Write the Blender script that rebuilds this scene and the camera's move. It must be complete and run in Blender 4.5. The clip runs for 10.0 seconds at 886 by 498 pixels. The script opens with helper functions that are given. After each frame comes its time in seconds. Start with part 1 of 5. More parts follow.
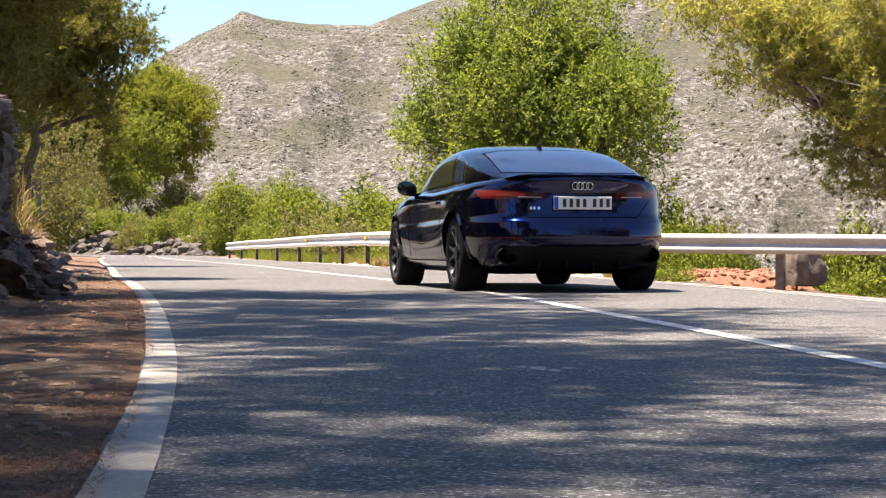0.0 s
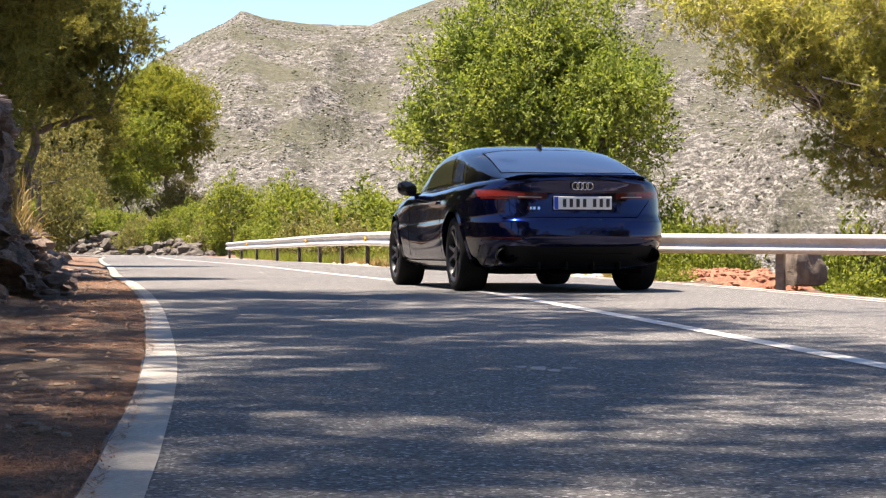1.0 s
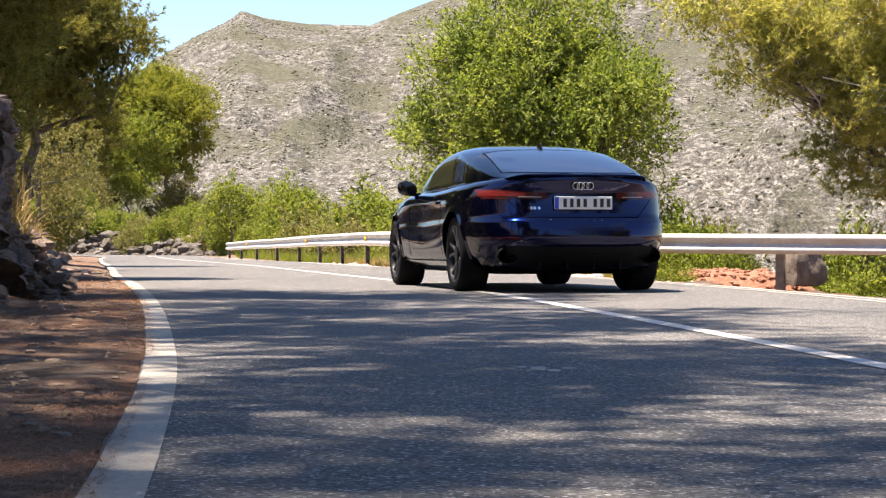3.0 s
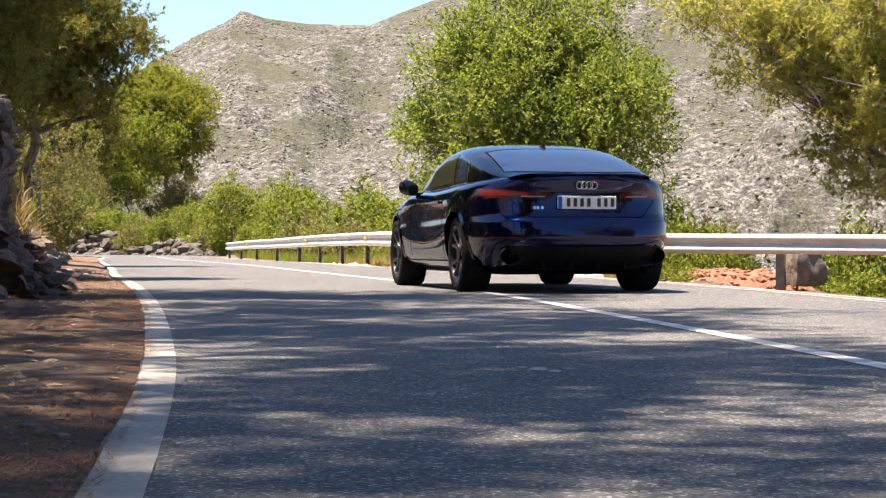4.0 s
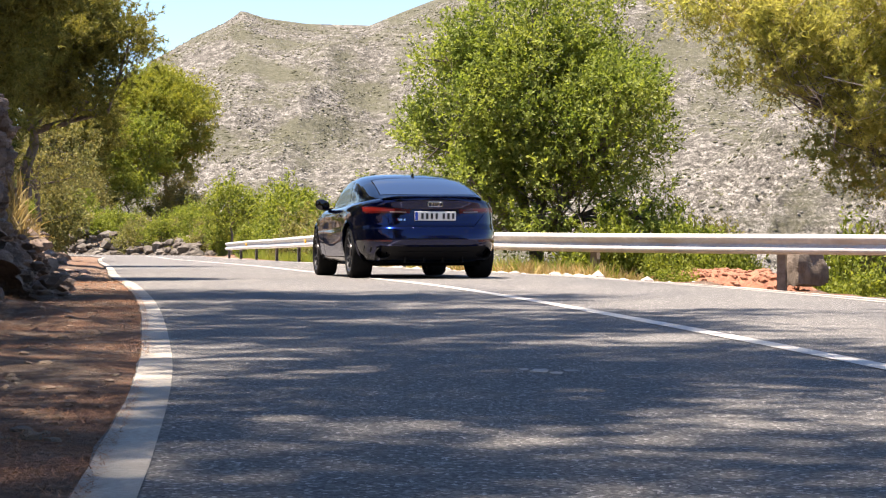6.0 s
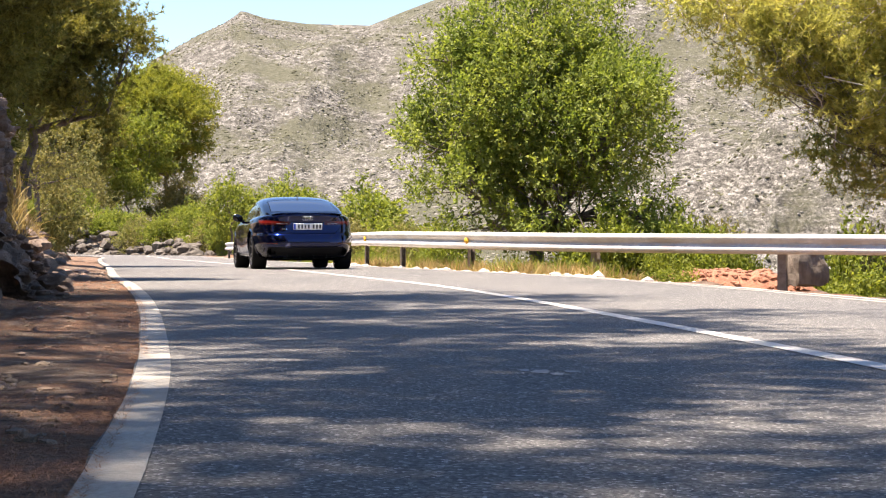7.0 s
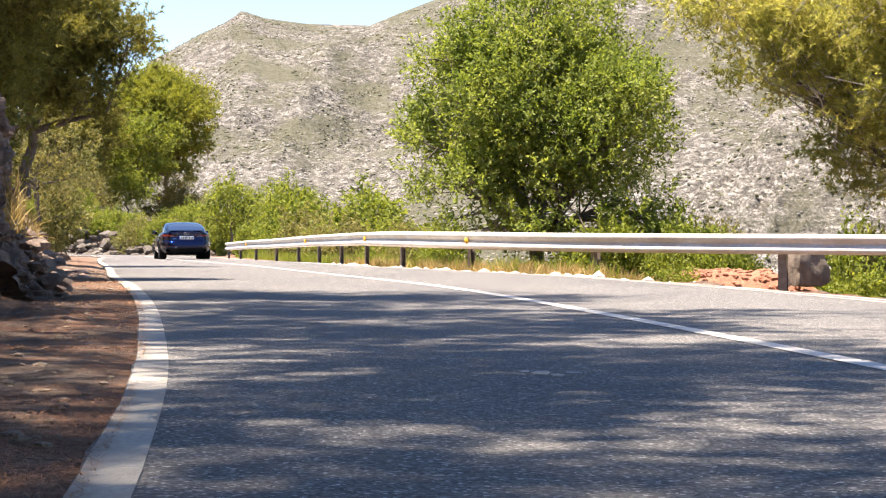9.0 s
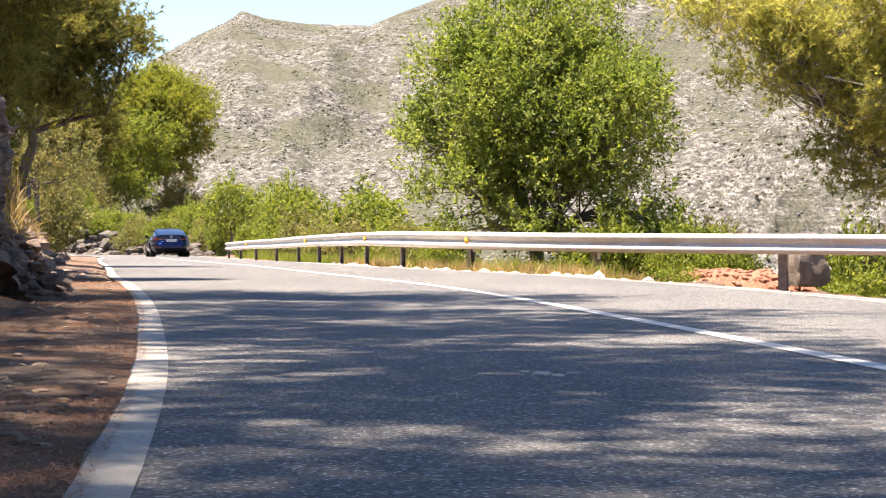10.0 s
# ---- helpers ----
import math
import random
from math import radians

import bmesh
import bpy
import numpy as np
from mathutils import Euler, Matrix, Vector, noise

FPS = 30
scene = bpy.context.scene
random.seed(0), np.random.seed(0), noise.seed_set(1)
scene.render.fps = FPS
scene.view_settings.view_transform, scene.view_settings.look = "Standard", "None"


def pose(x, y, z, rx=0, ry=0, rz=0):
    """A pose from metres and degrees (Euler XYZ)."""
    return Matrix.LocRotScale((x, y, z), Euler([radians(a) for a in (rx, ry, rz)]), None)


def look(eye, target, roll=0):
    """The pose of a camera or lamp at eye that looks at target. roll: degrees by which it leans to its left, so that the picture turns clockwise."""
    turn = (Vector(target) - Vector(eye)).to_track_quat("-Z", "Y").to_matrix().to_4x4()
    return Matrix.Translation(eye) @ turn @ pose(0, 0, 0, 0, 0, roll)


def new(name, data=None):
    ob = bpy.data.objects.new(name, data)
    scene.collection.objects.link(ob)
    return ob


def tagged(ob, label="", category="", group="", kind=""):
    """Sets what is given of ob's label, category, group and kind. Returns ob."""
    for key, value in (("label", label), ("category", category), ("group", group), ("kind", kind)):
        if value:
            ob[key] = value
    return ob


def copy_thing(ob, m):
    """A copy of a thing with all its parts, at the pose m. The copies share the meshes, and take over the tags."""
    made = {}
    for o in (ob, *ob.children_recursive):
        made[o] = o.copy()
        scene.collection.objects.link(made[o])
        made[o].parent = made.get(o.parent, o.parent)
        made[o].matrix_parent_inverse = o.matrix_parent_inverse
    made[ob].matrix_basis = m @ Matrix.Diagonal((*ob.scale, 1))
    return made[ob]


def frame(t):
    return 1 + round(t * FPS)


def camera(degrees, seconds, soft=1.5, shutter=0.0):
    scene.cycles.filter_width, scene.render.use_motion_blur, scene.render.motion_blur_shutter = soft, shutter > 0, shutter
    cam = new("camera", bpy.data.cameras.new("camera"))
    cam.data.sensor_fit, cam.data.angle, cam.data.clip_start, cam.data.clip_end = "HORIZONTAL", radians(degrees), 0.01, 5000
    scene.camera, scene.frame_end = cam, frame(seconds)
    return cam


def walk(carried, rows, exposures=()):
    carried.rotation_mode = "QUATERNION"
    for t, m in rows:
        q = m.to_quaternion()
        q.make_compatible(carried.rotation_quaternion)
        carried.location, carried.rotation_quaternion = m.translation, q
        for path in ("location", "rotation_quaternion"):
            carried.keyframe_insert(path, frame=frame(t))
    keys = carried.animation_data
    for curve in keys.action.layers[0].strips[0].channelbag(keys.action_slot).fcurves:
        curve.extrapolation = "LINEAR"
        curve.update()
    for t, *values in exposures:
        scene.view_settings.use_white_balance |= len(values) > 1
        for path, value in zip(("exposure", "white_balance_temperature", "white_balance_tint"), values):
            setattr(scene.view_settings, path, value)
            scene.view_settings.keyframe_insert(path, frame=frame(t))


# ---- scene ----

# ======== camera ========
cam = camera(24.57, 10.0, soft=1.25)
EYE_Z = 0.513
TILT = 89.602
# the tripod stands still; the picture grows a little towards the end
CAMERA_ROWS = [(0.0, 0.0), (2.7, 0.0), (3.3, 0.01), (4.0, 0.03), (5.0, 0.08), (5.7, 0.12), (7.0, 0.19), (8.0, 0.235), (9.0, 0.25), (10.0, 0.26)]
walk(cam, [(t, pose(0.0, s, EYE_Z, TILT, 0, 0)) for t, s in CAMERA_ROWS], exposures=[(0.0, 1.95, 6330, 14), (4.0, 1.95, 6330, 14), (8.5, 2.14, 6330, 14), (10.0, 2.2, 6330, 14)])

# ======== light ========
SUN_FROM = Vector((-0.26, 0.0, 0.96)).normalized()
world = bpy.data.worlds.new("sky")
scene.world = world
world.use_nodes = True
wn = world.node_tree.nodes
sky = wn.new("ShaderNodeTexSky")
sky.sky_type = "NISHITA"
sky.sun_disc = False
sky.sun_elevation = math.asin(SUN_FROM.z)
sky.sun_rotation = math.atan2(SUN_FROM.x, SUN_FROM.y)
sky.air_density, sky.dust_density, sky.ozone_density = 1.0, 0.12, 5.0
wn["Background"].inputs[1].default_value = 0.058
# thin high cloud over the whole sky
wl = world.node_tree.links
way_in, veil, veil_map, veil_ramp, veil_mix = [wn.new("ShaderNode" + k) for k in ("TexCoord", "TexNoise", "Mapping", "ValToRGB", "Mix")]
veil_map.inputs["Scale"].default_value = (2.2, 2.2, 9.0)
veil.inputs["Scale"].default_value, veil.inputs["Detail"].default_value = 1.6, 6
veil_ramp.color_ramp.elements[0].position, veil_ramp.color_ramp.elements[1].position = 0.6, 0.84
veil_mix.data_type = "RGBA"
veil_mix.inputs[7].default_value = (3.6, 3.6, 3.7, 1)
wl.new(way_in.outputs["Generated"], veil_map.inputs[0])
wl.new(veil_map.outputs[0], veil.inputs["Vector"])
wl.new(veil.outputs["Fac"], veil_ramp.inputs[0])
wl.new(veil_ramp.outputs[0], veil_mix.inputs[0])
wl.new(sky.outputs[0], veil_mix.inputs[6])
wl.new(veil_mix.outputs[2], wn["Background"].inputs[0])
sun_data = bpy.data.lights.new("sun", "SUN")
sun_data.energy, sun_data.angle, sun_data.color = 5.0, radians(0.8), (1.0, 0.86, 0.69)
sun = new("sun", sun_data)
sun.matrix_basis = look(SUN_FROM * 100, (0, 0, 0))


# ======== materials ========
def node_mat(name):
    m = bpy.data.materials.new(name)
    m.use_nodes = True
    return m, m.node_tree.nodes, m.node_tree.links, m.node_tree.nodes["Principled BSDF"]


def ramp(nodes, links, source, stops):
    r = nodes.new("ShaderNodeValToRGB")
    while len(r.color_ramp.elements) < len(stops):
        r.color_ramp.elements.new(0.5)
    for e, (p, c) in zip(r.color_ramp.elements, stops):
        e.position, e.color = p, (*c, 1)
    links.new(source, r.inputs[0])
    return r.outputs[0]


def noise_tex(nodes, links, scale, detail=4, rough=0.6, stretch=None, offset=0.0):
    co = nodes.new("ShaderNodeTexCoord")
    n = nodes.new("ShaderNodeTexNoise")
    n.inputs["Scale"].default_value, n.inputs["Detail"].default_value, n.inputs["Roughness"].default_value = scale, detail, rough
    mp = nodes.new("ShaderNodeMapping")
    mp.inputs["Scale"].default_value = stretch or (1, 1, 1)
    mp.inputs["Location"].default_value = (offset, offset, offset)
    links.new(co.outputs["Object"], mp.inputs[0])
    links.new(mp.outputs[0], n.inputs["Vector"])
    return n.outputs["Fac"]


def mix_rgb(nodes, links, fac, a, b, kind="MIX"):
    m = nodes.new("ShaderNodeMix")
    m.data_type, m.blend_type = "RGBA", kind
    for sock, v in ((m.inputs[0], fac), (m.inputs[6], a), (m.inputs[7], b)):
        if isinstance(v, (int, float)):
            sock.default_value = v
        elif isinstance(v, tuple):
            sock.default_value = (*v, 1)
        else:
            links.new(v, sock)
    return m.outputs[2]


def bump(nodes, links, bsdf, height, strength, distance):
    b = nodes.new("ShaderNodeBump")
    b.inputs["Strength"].default_value, b.inputs["Distance"].default_value = strength, distance
    links.new(height, b.inputs["Height"])
    links.new(b.outputs[0], bsdf.inputs["Normal"])


def surface(name, dark, light, scale, rough=0.8, metal=0.0, fine=None, bump_size=0.0, big=None, stretch=None, spec=0.5):
    """A two-scale surface: grain of size 1/scale and large stains."""
    m, n, l, b = node_mat(name)
    f = noise_tex(n, l, scale, 6, 0.65, stretch)
    c = ramp(n, l, f, [(0.3, dark), (0.7, light)])
    if big:
        g = noise_tex(n, l, big[0], 4, 0.6, stretch, 3.7)
        c = mix_rgb(n, l, ramp(n, l, g, [(0.4, (0, 0, 0)), (0.65, (1, 1, 1))]), c, big[1])
    l.new(c, b.inputs["Base Color"])
    b.inputs["Roughness"].default_value, b.inputs["Metallic"].default_value = rough, metal
    b.inputs["Specular IOR Level"].default_value = spec
    if bump_size:
        bump(n, l, b, noise_tex(n, l, fine or scale * 2, 6, 0.7), 0.8, bump_size)
    return m


def plain(name, color, rough=0.5, metal=0.0, coat=0.0, spec=0.5, emit=0.0):
    m, n, l, b = node_mat(name)
    b.inputs["Base Color"].default_value = (*color, 1)
    b.inputs["Roughness"].default_value, b.inputs["Metallic"].default_value = rough, metal
    b.inputs["Coat Weight"].default_value = coat
    b.inputs["Coat Roughness"].default_value = 0.03
    b.inputs["Specular IOR Level"].default_value = spec
    if emit:
        b.inputs["Emission Color"].default_value = (*color, 1)
        b.inputs["Emission Strength"].default_value = emit
    return m


def leaf_mat(name, dark, light, glow, amount=0.4, rough=0.7):
    """Leaves: colour by leaf, light that comes through them."""
    m, n, l, b = node_mat(name)
    g = n.new("ShaderNodeNewGeometry")
    c = ramp(n, l, g.outputs["Random Per Island"], [(0.0, dark), (1.0, light)])
    big = noise_tex(n, l, 0.9, 3, 0.6)
    c = mix_rgb(n, l, 1.0, c, ramp(n, l, big, [(0.3, (0.62, 0.7, 0.6)), (0.7, (1.0, 0.97, 0.9))]), "MULTIPLY")
    l.new(c, b.inputs["Base Color"])
    b.inputs["Roughness"].default_value = rough
    b.inputs["Specular IOR Level"].default_value = 0.22
    t = n.new("ShaderNodeBsdfTranslucent")
    l.new(mix_rgb(n, l, 1.0, c, glow, "MULTIPLY"), t.inputs[0])
    mx = n.new("ShaderNodeMixShader")
    mx.inputs[0].default_value = amount
    l.new(b.outputs[0], mx.inputs[1])
    l.new(t.outputs[0], mx.inputs[2])
    l.new(mx.outputs[0], n["Material Output"].inputs[0])
    return m


def asphalt_mat():
    m, n, l, b = node_mat("asphalt")
    stone = n.new("ShaderNodeTexVoronoi")
    co = n.new("ShaderNodeTexCoord")
    stone.inputs["Scale"].default_value = 110
    l.new(co.outputs["Object"], stone.inputs["Vector"])
    sep = n.new("ShaderNodeSeparateColor")
    l.new(stone.outputs["Color"], sep.inputs[0])
    chips = ramp(n, l, sep.outputs[0], [(0.0, (0.042, 0.042, 0.043)), (0.55, (0.1, 0.098, 0.094)), (0.9, (0.16, 0.156, 0.15)), (1.0, (0.42, 0.41, 0.395))])
    wear = noise_tex(n, l, 0.8, 5, 0.6, (1, 0.35, 1))
    c = mix_rgb(n, l, 1.0, chips, ramp(n, l, wear, [(0.3, (0.8, 0.8, 0.82)), (0.7, (1.15, 1.12, 1.08))]), "MULTIPLY")
    l.new(c, b.inputs["Base Color"])
    b.inputs["Roughness"].default_value = 0.8
    b.inputs["Specular IOR Level"].default_value = 0.2
    bump(n, l, b, stone.outputs["Distance"], 0.8, 0.0032)
    return m


ASPHALT = asphalt_mat()
PAINT = surface("road_paint", (0.21, 0.19, 0.16), (0.39, 0.365, 0.315), 60, 0.7, fine=150, bump_size=0.003, big=(2.5, (0.2, 0.182, 0.155)))
FRESH_PAINT = surface("centre_paint", (0.4, 0.38, 0.345), (0.58, 0.56, 0.52), 60, 0.7, fine=150, bump_size=0.002, big=(1.6, (0.4, 0.38, 0.345)))
SOIL = surface("soil", (0.10, 0.06, 0.038), (0.34, 0.23, 0.16), 9, 0.95, fine=26, bump_size=0.04, big=(0.6, (0.2, 0.17, 0.13)))
GRAVEL = surface("pale_gravel", (0.3, 0.25, 0.2), (0.55, 0.5, 0.44), 18, 0.95, fine=40, bump_size=0.03)
ROCK = surface("bank_rock", (0.075, 0.054, 0.04), (0.31, 0.235, 0.18), 6, 0.95, fine=18, bump_size=0.08, big=(0.9, (0.15, 0.1, 0.072)))
PALE_ROCK = surface("pale_rock", (0.24, 0.2, 0.17), (0.55, 0.5, 0.45), 8, 0.9, fine=20, bump_size=0.03)
RED_EARTH = surface("red_earth", (0.18, 0.07, 0.04), (0.36, 0.17, 0.1), 7, 0.95, fine=22, bump_size=0.05)
BARK = surface("bark", (0.05, 0.04, 0.034), (0.2, 0.165, 0.14), 12, 0.95, fine=25, bump_size=0.02, stretch=(1, 1, 0.25))
DEAD_WOOD = surface("dead_wood", (0.4, 0.35, 0.31), (0.65, 0.6, 0.55), 20, 0.9)
ZINC = surface("galvanised_steel", (0.5, 0.485, 0.46), (0.68, 0.66, 0.63), 14, 0.5, 0.15, big=(1.2, (0.5, 0.46, 0.41)), fine=40, bump_size=0.001)
POST_STEEL = surface("post_steel", (0.16, 0.12, 0.09), (0.3, 0.26, 0.22), 12, 0.7, 0.4)
AMBER = plain("amber_plastic", (0.75, 0.42, 0.03), 0.35)
LEAF = leaf_mat("leaf_carob", (0.155, 0.2, 0.042), (0.395, 0.43, 0.12), (0.98, 1.0, 0.48), 0.52)
BUSH_LEAF = leaf_mat("leaf_bush", (0.15, 0.19, 0.03), (0.36, 0.38, 0.09), (1.0, 1.0, 0.45), 0.5)
OLIVE_LEAF = leaf_mat("leaf_olive", (0.15, 0.15, 0.06), (0.36, 0.32, 0.14), (1.0, 0.95, 0.5), 0.45)
DEEP_LEAF = leaf_mat("leaf_dark", (0.07, 0.085, 0.018), (0.21, 0.21, 0.045), (0.95, 1.0, 0.4), 0.4)
DRY_LEAF = leaf_mat("leaf_dry", (0.25, 0.19, 0.08), (0.48, 0.4, 0.19), (1.0, 0.95, 0.5), 0.4)
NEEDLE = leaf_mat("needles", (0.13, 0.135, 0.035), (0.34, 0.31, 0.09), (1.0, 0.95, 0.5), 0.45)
# paler copy of the needle colours, with the far pine's sunlight put in
SUNLIT_NEEDLE = leaf_mat("needles_sunlit", (0.2, 0.22, 0.035), (0.46, 0.45, 0.1), (1.0, 1.0, 0.4), 0.45)
GOLD_NEEDLE = leaf_mat("needles_yellow", (0.35, 0.34, 0.1), (0.62, 0.58, 0.23), (1.0, 0.98, 0.55), 0.66)
STRAW = leaf_mat("dry_grass", (0.35, 0.24, 0.1), (0.6, 0.45, 0.22), (1.0, 0.9, 0.6), 0.3)
LITTER = leaf_mat("needle_litter", (0.2, 0.085, 0.04), (0.45, 0.24, 0.14), (1.0, 0.8, 0.6), 0.1)
RUBBLE = surface("reddish_rubble", (0.2, 0.12, 0.085), (0.46, 0.33, 0.25), 9, 0.95, fine=24, bump_size=0.03)
SCUFF = surface("pale_scuff", (0.14, 0.14, 0.14), (0.3, 0.295, 0.28), 25, 0.8)
# grey stone darkened: the shade on the bend's cutting is in this colour
SHADED_BEND_ROCK = surface("shaded_bend_limestone", (0.04, 0.035, 0.03), (0.19, 0.17, 0.145), 4, 0.95, fine=10, bump_size=0.08, big=(0.7, (0.08, 0.064, 0.05)))
BLOCK_ROCK = surface("block_stone", (0.07, 0.055, 0.042), (0.27, 0.215, 0.165), 5, 0.9, fine=14, bump_size=0.06, big=(2.6, (0.09, 0.068, 0.05)), stretch=(1, 1, 0.4))

# ======== mesh helpers ========
def raw_mesh(name, verts, faces):
    """A mesh from arrays of points and of triangles or quads."""
    verts, faces = np.asarray(verts, dtype=np.float32), np.asarray(faces, dtype=np.int32)
    me = bpy.data.meshes.new(name)
    n, k = faces.shape
    me.vertices.add(len(verts)), me.loops.add(n * k), me.polygons.add(n)
    me.vertices.foreach_set("co", verts.ravel())
    me.loops.foreach_set("vertex_index", faces.ravel())
    me.polygons.foreach_set("loop_start", np.arange(0, n * k, k, dtype=np.int32))
    me.update(calc_edges=True)
    return me


def smooth(me, angle=35):
    me.polygons.foreach_set("use_smooth", [True] * len(me.polygons))
    if angle < 180:
        bm = bmesh.new()
        bm.from_mesh(me)
        for e in bm.edges:
            e.smooth = not (len(e.link_faces) == 2 and e.calc_face_angle(0) > radians(angle))
        bm.to_mesh(me)
        bm.free()
    return me


def put(name, me, material, parent=None, label=""):
    ob = new(name, me)
    if material is not None and not me.materials:
        me.materials.append(material)
    if parent is not None:
        ob.parent = parent
    if label:
        ob["label"] = label
    return ob


def part(name, bm, material, parent=None, label="", angle=35):
    me = bpy.data.meshes.new(name)
    bm.to_mesh(me)
    bm.free()
    return put(name, smooth(me, angle), material, parent, label)


def thing(name, label, category, group="", kind=""):
    return tagged(new(name), label, category, group, kind)


def tube_arrays(paths, sides=6):
    """Tapered tubes: paths of (points, radii)."""
    V, F, base = [], [], 0
    for pts, radii in paths:
        pts = np.asarray(pts, float)
        tangent = np.gradient(pts, axis=0)
        tangent /= np.linalg.norm(tangent, axis=1)[:, None] + 1e-9
        ref = np.array((0.31, 0.22, 0.92)) if abs(tangent[0][2]) < 0.8 else np.array((0.95, 0.3, 0.0))
        a = np.cross(tangent, ref)
        a /= np.linalg.norm(a, axis=1)[:, None] + 1e-9
        b = np.cross(tangent, a)
        for p, u, w, r in zip(pts, a, b, radii):
            for k in range(sides):
                an = 2 * math.pi * k / sides
                V.append(p + (u * math.cos(an) + w * math.sin(an)) * r)
        for i in range(len(pts) - 1):
            for k in range(sides):
                F.append((base + i * sides + k, base + i * sides + (k + 1) % sides, base + (i + 1) * sides + (k + 1) % sides, base + (i + 1) * sides + k))
        base += len(pts) * sides
    return np.array(V), np.array(F)


def unit(v):
    return v / (np.linalg.norm(v, axis=-1, keepdims=True) + 1e-9)


def leaf_arrays(rng, base, way, length, width):
    """A diamond-shaped leaf at each base, along way."""
    n = len(base)
    way = unit(way)
    side = unit(np.cross(way, rng.normal(size=(n, 3))))
    up = np.cross(side, way)
    L, W = np.asarray(length).reshape(-1, 1), np.asarray(width).reshape(-1, 1)
    mid = base + way * L * 0.5
    V = np.stack([base, mid + side * W * 0.5 + up * W * 0.18, base + way * L - up * L * 0.08, mid - side * W * 0.5 + up * W * 0.18], 1).reshape(-1, 3)
    return V, np.arange(n * 4).reshape(-1, 4)


def ridge(points, count):
    """A smooth line through points, resampled."""
    p = np.asarray(points, float)
    d = np.r_[0, np.cumsum(np.linalg.norm(np.diff(p, axis=0), axis=1))]
    m = np.gradient(p, d, axis=0)
    out = []
    for t in np.linspace(0, d[-1], count):
        i = min(np.searchsorted(d, t, side="right") - 1, len(d) - 2)
        h = d[i + 1] - d[i]
        u = (t - d[i]) / h
        out.append(p[i] * (2 * u**3 - 3 * u**2 + 1) + m[i] * h * (u**3 - 2 * u**2 + u) + p[i + 1] * (3 * u**2 - 2 * u**3) + m[i + 1] * h * (u**3 - u**2))
    return np.array(out)


def step(a, b, v):
    t = np.clip((v - a) / (b - a), 0, 1)
    return t * t * (3 - 2 * t)


def wave(x, y, size, seed=0.0):
    """Smooth noise in -1..1 over arrays."""
    return np.array([noise.noise((a / size + seed, b / size, seed * 1.7)) for a, b in zip(np.ravel(x), np.ravel(y))]).reshape(np.shape(x))


# ======== road ========
# y of the cross-section; x of the edge line, the centre line and the outer edge
ROAD = [(-10, 0.45, 3.05, 6.1), (0, -0.29, 2.35, 5.3), (4, -0.645, 2.02, 4.9), (8, -1.11, 1.65, 4.45), (10, -1.395, 1.42, 4.2), (14, -2.0, 0.9, 3.65),
        (21, -3.2, -0.1, 2.72), (28, -4.5, -1.28, 1.72), (36, -5.85, -2.64, 0.05), (43, -7.05, -3.8, -1.4), (55, -9.2, -6.1, -3.6), (73, -12.3, -9.6, -7.1), (99, -16.8, -14.2, -11.4)]
TAIL = [((-20.3, 112), (-17.4, 114), (-14.6, 116)), ((-26, 121), (-23.5, 124), (-21, 127)), ((-35, 126), (-33.5, 129.5), (-32, 133)), ((-48, 128), (-48, 131.5), (-48, 135)), ((-75, 128), (-75, 131.5), (-75, 135))]
LINE_L = ridge([(r[1], r[0]) for r in ROAD] + [t[0] for t in TAIL], 420)
LINE_C = ridge([(r[2], r[0]) for r in ROAD] + [t[1] for t in TAIL], 420)
LINE_R = ridge([(r[3], r[0]) for r in ROAD] + [t[2] for t in TAIL], 420)
FALL = 0.007


def road_z(y):
    y = np.asarray(y, float)
    t = np.clip((y - 15) / 8, 0, 1)
    return -FALL * np.where(y < 23, 4 * t * t, np.minimum(y, 125) - 19)


def strip(name, left, right, lift, material, across=1, thick=0.0):
    """A ribbon between two lines that lies on the road's height."""
    k = len(left)
    V, F = [], []
    for a, b in zip(left, right):
        for j in range(across + 1):
            p = a + (b - a) * j / across
            V.append((p[0], p[1], float(road_z(p[1])) + lift))
    for i in range(k - 1):
        for j in range(across):
            q = i * (across + 1) + j
            F.append((q, q + 1, q + across + 2, q + across + 1))
    if thick:
        n = len(V)
        V += [(x, y, z - thick) for x, y, z in V[::across + 1]] + [(x, y, z - thick) for x, y, z in V[across::across + 1]]
        for i in range(k - 1):
            F.append((i * (across + 1), (i + 1) * (across + 1), n + i + 1, n + i))
            F.append((i * (across + 1) + across, n + k + i, n + k + i + 1, (i + 1) * (across + 1) + across))
    return put(name, smooth(raw_mesh(name, V, F), 40), material)


def offset(line, d):
    """The line moved d metres to its right."""
    t = unit(np.gradient(line, axis=0))
    return line + np.stack([t[:, 1], -t[:, 0]], 1) * d


rag = np.array([noise.noise((i * 0.6, 2.0, 0.0)) for i in range(420)]) * 0.05
road_left = offset(LINE_L, -0.07) + np.stack([rag, rag * 0], 1) * 0.4
road = tagged(strip("road", road_left, LINE_R, 0.012, ASPHALT, 6, 0.08), "grey worn asphalt two-lane mountain road, dappled with tree shade", "road", kind="structure")
line_edge = tagged(strip("edge_line", offset(LINE_L, -0.064) + np.stack([rag, rag * 0], 1) * 0.12, offset(LINE_L, 0.064) + np.stack([rag[::-1], rag * 0], 1) * 0.08, 0.016, PAINT), "worn white painted edge line along the inner kerbless verge", "road marking", kind="structure")
